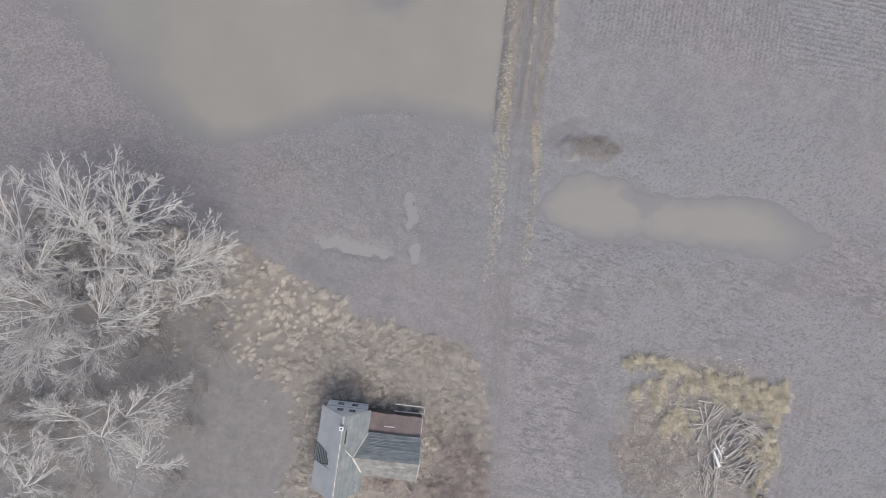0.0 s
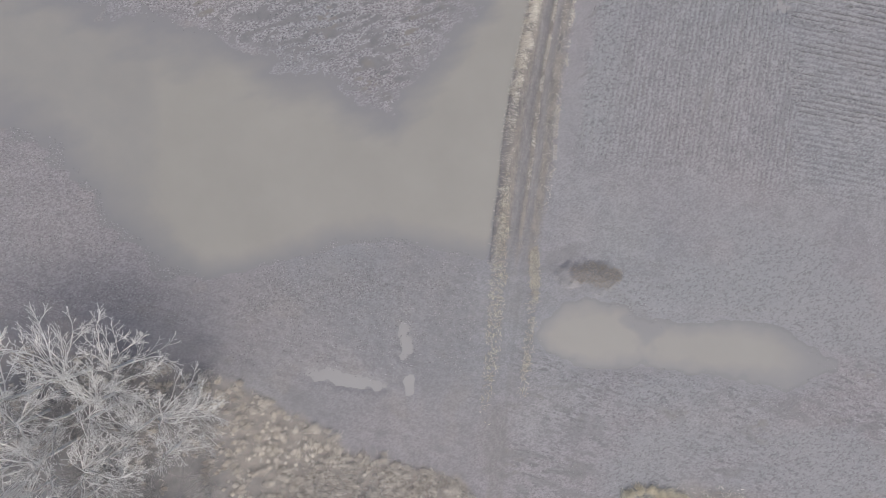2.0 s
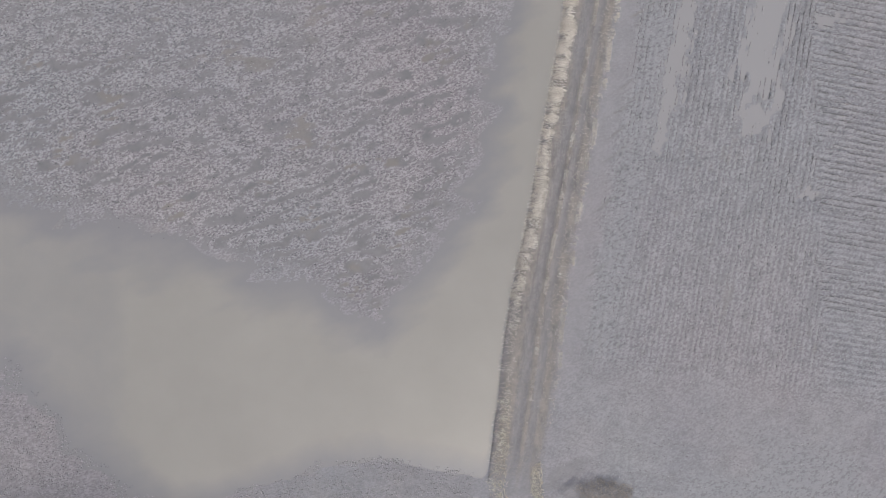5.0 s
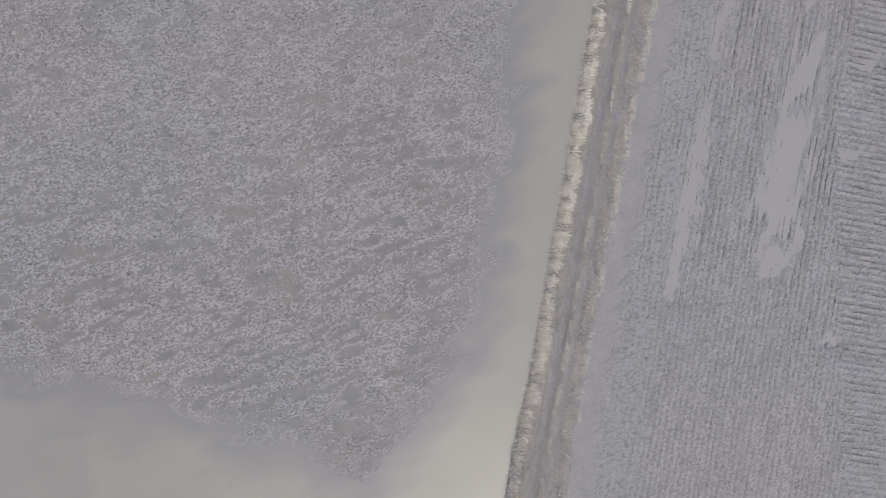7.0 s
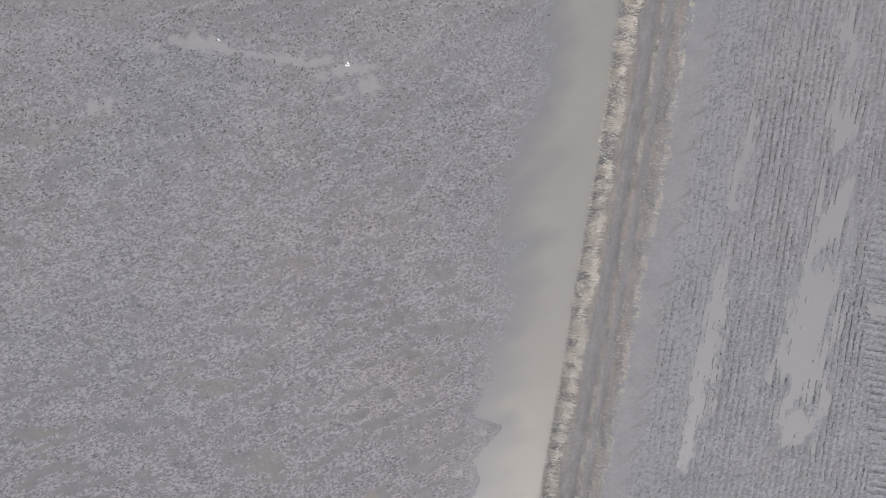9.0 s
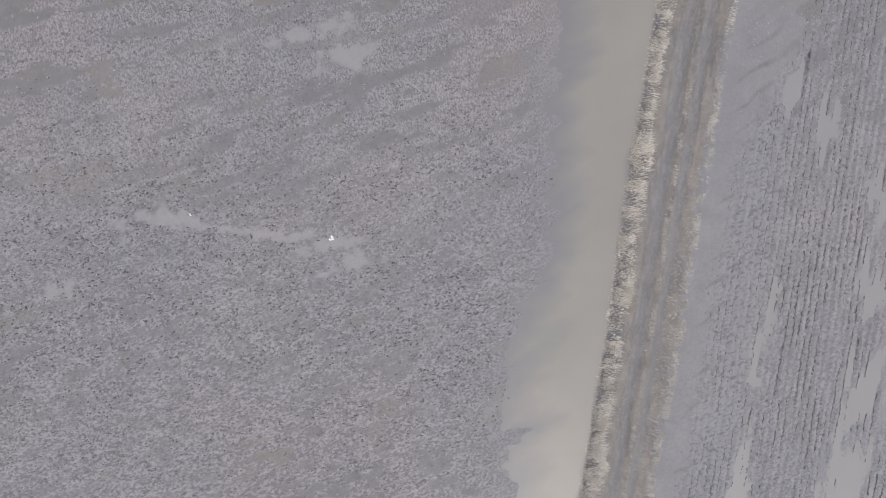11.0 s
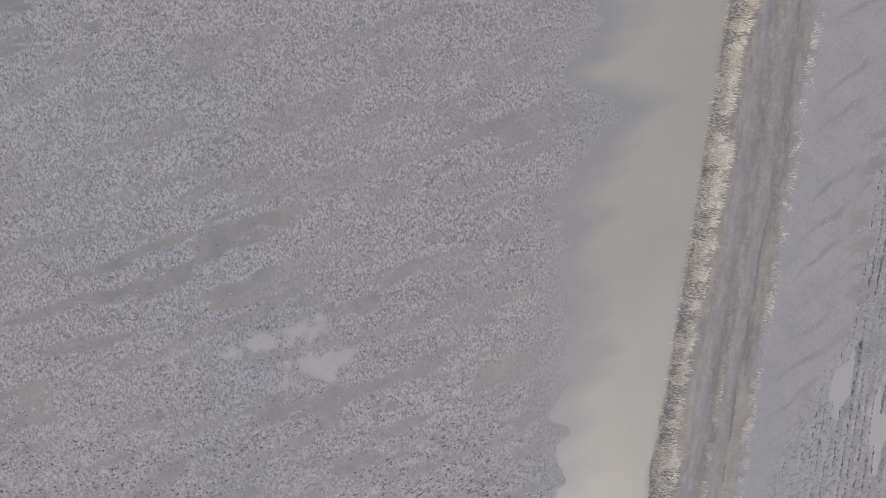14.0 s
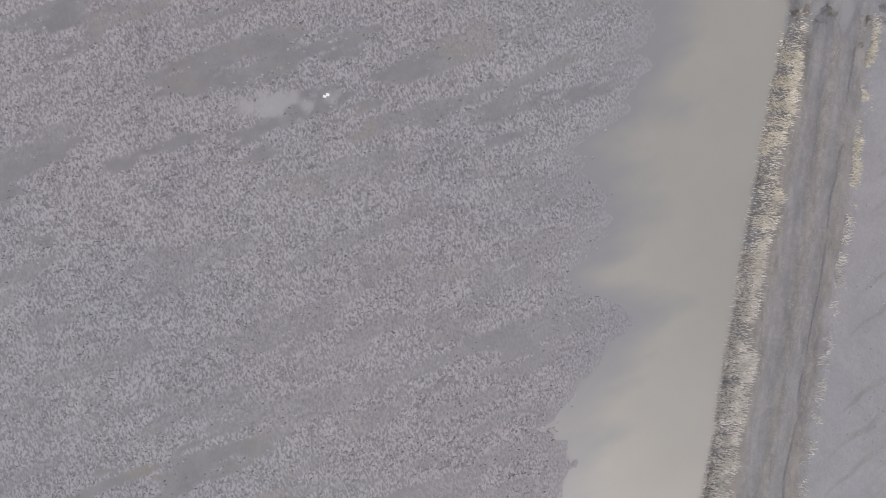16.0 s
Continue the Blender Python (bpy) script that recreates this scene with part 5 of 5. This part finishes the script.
crumbs("mud_clods", x, y, rng.uniform(0.06, 0.15, n), 0.4, rng.normal(0.3, 0.5, n), rng.uniform(1.0, 1.9, n), CLOD, "pale grey mud clods strewn over the western field", "clods", 1)
# dark crumbs and stubble that also stand in for shade between the clods
x, y = scatter(rng, 60000, -52, 28, 36, 171, lambda a, b: west_field(a, b) * seen(a, b) * smooth(0.34, 0.62, fbm(a / 2.5, b / 1.5, 72, 4)))
n = len(x)
crumbs("dark_crumbs", x, y, rng.uniform(0.05, 0.10, n) * (1 + 0.45 * smooth(80, 95, y) * smooth(122, 108, y)), 0.5, rng.normal(0.3, 0.5, n), rng.uniform(1.0, 2.4, n), STUBBLE, "dark crumbs and stubble over the western field, crevice shade in their colour", "crumbs", 2)

# stubble rows east of the track: rows along it, and across it on the headland
east_dry = lambda x, y: (height(x, y)[0] > 0.02) * 1.0


def row_dashes(count, seed, across):
    r = np.random.RandomState(seed)
    y = r.uniform(31, 170, count)
    if across:
        k = r.randint(60, 230, count)
        x = r.uniform(52, 79, count)
        y = k * 0.82 - 0.16 * x + r.normal(0, 0.05, count) + 0.25 * (vnoise(x / 4, k * 1.7, 81) - 0.5)
        w = headland(x, y) * smooth(0.36, 0.5, fbm(x / 3.5, k * 0.77, 82, 3))
        turn = -0.16 + r.normal(0, 0.12, count)
    else:
        k = r.randint(10, 110, count)
        x = k * 0.74 + 0.165 * y + r.normal(0, 0.05, count) + 0.25 * (vnoise(k * 1.3, y / 5, 83) - 0.5)
        w = rows_zone(x, y) * (1 - headland(x, y)) * smooth(0.36, 0.54, fbm(k * 0.61, y / 5.0, 84, 3)) * (0.45 + 0.55 * smooth(0.4, 0.6, fbm(x / 6, y / 14, 85, 3))) * (0.3 + 0.7 * smooth(48, 70, y))
        turn = 1.407 + r.normal(0, 0.12, count)
    ok = (r.rand(count) < w) & (x < 79)
    return x[ok], y[ok], turn[ok]


for seed, across, count, label in ((91, False, 170000, "dark stubble rows along the ploughed eastern field"), (92, True, 70000, "dark stubble rows across the headland")):
    x, y, turn = row_dashes(count, seed, across)
    n = len(x)
    crumbs("stubble_rows", x, y, rng.uniform(0.035, 0.075, n), 0.7, turn, rng.uniform(1.5, 4.5, n), STUBBLE, label, "stubble", seed)
x, y = scatter(rng, 80000, 16, 79, -40, 170, lambda a, b: smooth(0.5, 2.5, a - edge_x(b)) * (0.45 + 0.55 * rows_zone(a, b)) * smooth(0.4, 0.6, fbm(a / 2, b / 2, 86, 3)))
n = len(x)
crumbs("mud_clods", x, y, rng.uniform(0.05, 0.12, n), 0.5, rng.uniform(0, 3.14, n), rng.uniform(1.0, 1.8, n), CLOD, "pale grey mud clods over the eastern field", "clods", 3)
x, y = scatter(rng, 22000, 16, 79, -40, 34, lambda a, b: smooth(0.5, 2.5, a - edge_x(b)) * smooth(0.48, 0.62, fbm((a * 0.978 - b * 0.208) / 2.2, (a * 0.208 + b * 0.978) / 0.8, 87, 4)))
n = len(x)
crumbs("dark_crumbs", x, y, rng.uniform(0.05, 0.13, n), 0.4, rng.normal(-0.2, 0.3, n), rng.uniform(1.2, 3.0, n), DULL, "dark crumbs in the trampled mud south of the pool", "crumbs", 4)
x, y = scatter(rng, 9000, -32, 12, 4, 20, lambda a, b: smooth(0.0, 0.6, blob(a, b, -8, 13.2, 17, 4.2, 5, 0.2)) * smooth(0.45, 0.62, fbm(a / 1.5, b / 0.8, 88, 3)))
n = len(x)
crumbs("dark_crumbs", x, y, rng.uniform(0.05, 0.14, n), 0.5, rng.normal(1.2, 0.4, n), rng.uniform(1.0, 2.4, n), DULL, "dark crumbs speckling the mud shore of the pond", "crumbs", 5)

# clods on the trampled shores of the pond
shore = lambda a, b: np.maximum(smooth(-23, -30, a) * smooth(7, 10, b), smooth(-24, -18, a) * smooth(12.5, 11, a) * smooth(0, 5, b)) * smooth(0.36, 0.58, fbm(a / 1.8, b / 1.2, 89, 4)) * (height(a, b)[1] < 0.3)
for count, material, label, seed in ((30000, CLOD, "pale grey mud clods on the shore of the pond", 6), (18000, DULL, "dark wet crumbs on the shore of the pond", 7)):
    x, y = scatter(rng, count, -54, 12, 0, 36, shore)
    n = len(x)
    crumbs("mud_clods" if material == CLOD else "dark_crumbs", x, y, rng.uniform(0.05, 0.13, n), 0.5, rng.normal(0.3, 0.5, n), rng.uniform(1.0, 2.2, n), material, label, "clods", seed)

# the cracked edge of the eastern wheel rut
x, y = strip(9000, 0.755, 0.775, 112, 165, lambda a, x, b: smooth(0.35, 0.55, fbm(x * 0, b / 2.0, 57, 3)))
x = x + 0.35 * (vnoise(y / 2.2, y * 0, 58) - 0.5)
n = len(x)
crumbs("rut_crumbs", x, y, rng.uniform(0.03, 0.06, n), 0.6, rng.normal(1.4, 0.2, n), rng.uniform(1.5, 3.0, n), DULL, "dark crumbled crack along the wheel rut", "crumbs", 8)
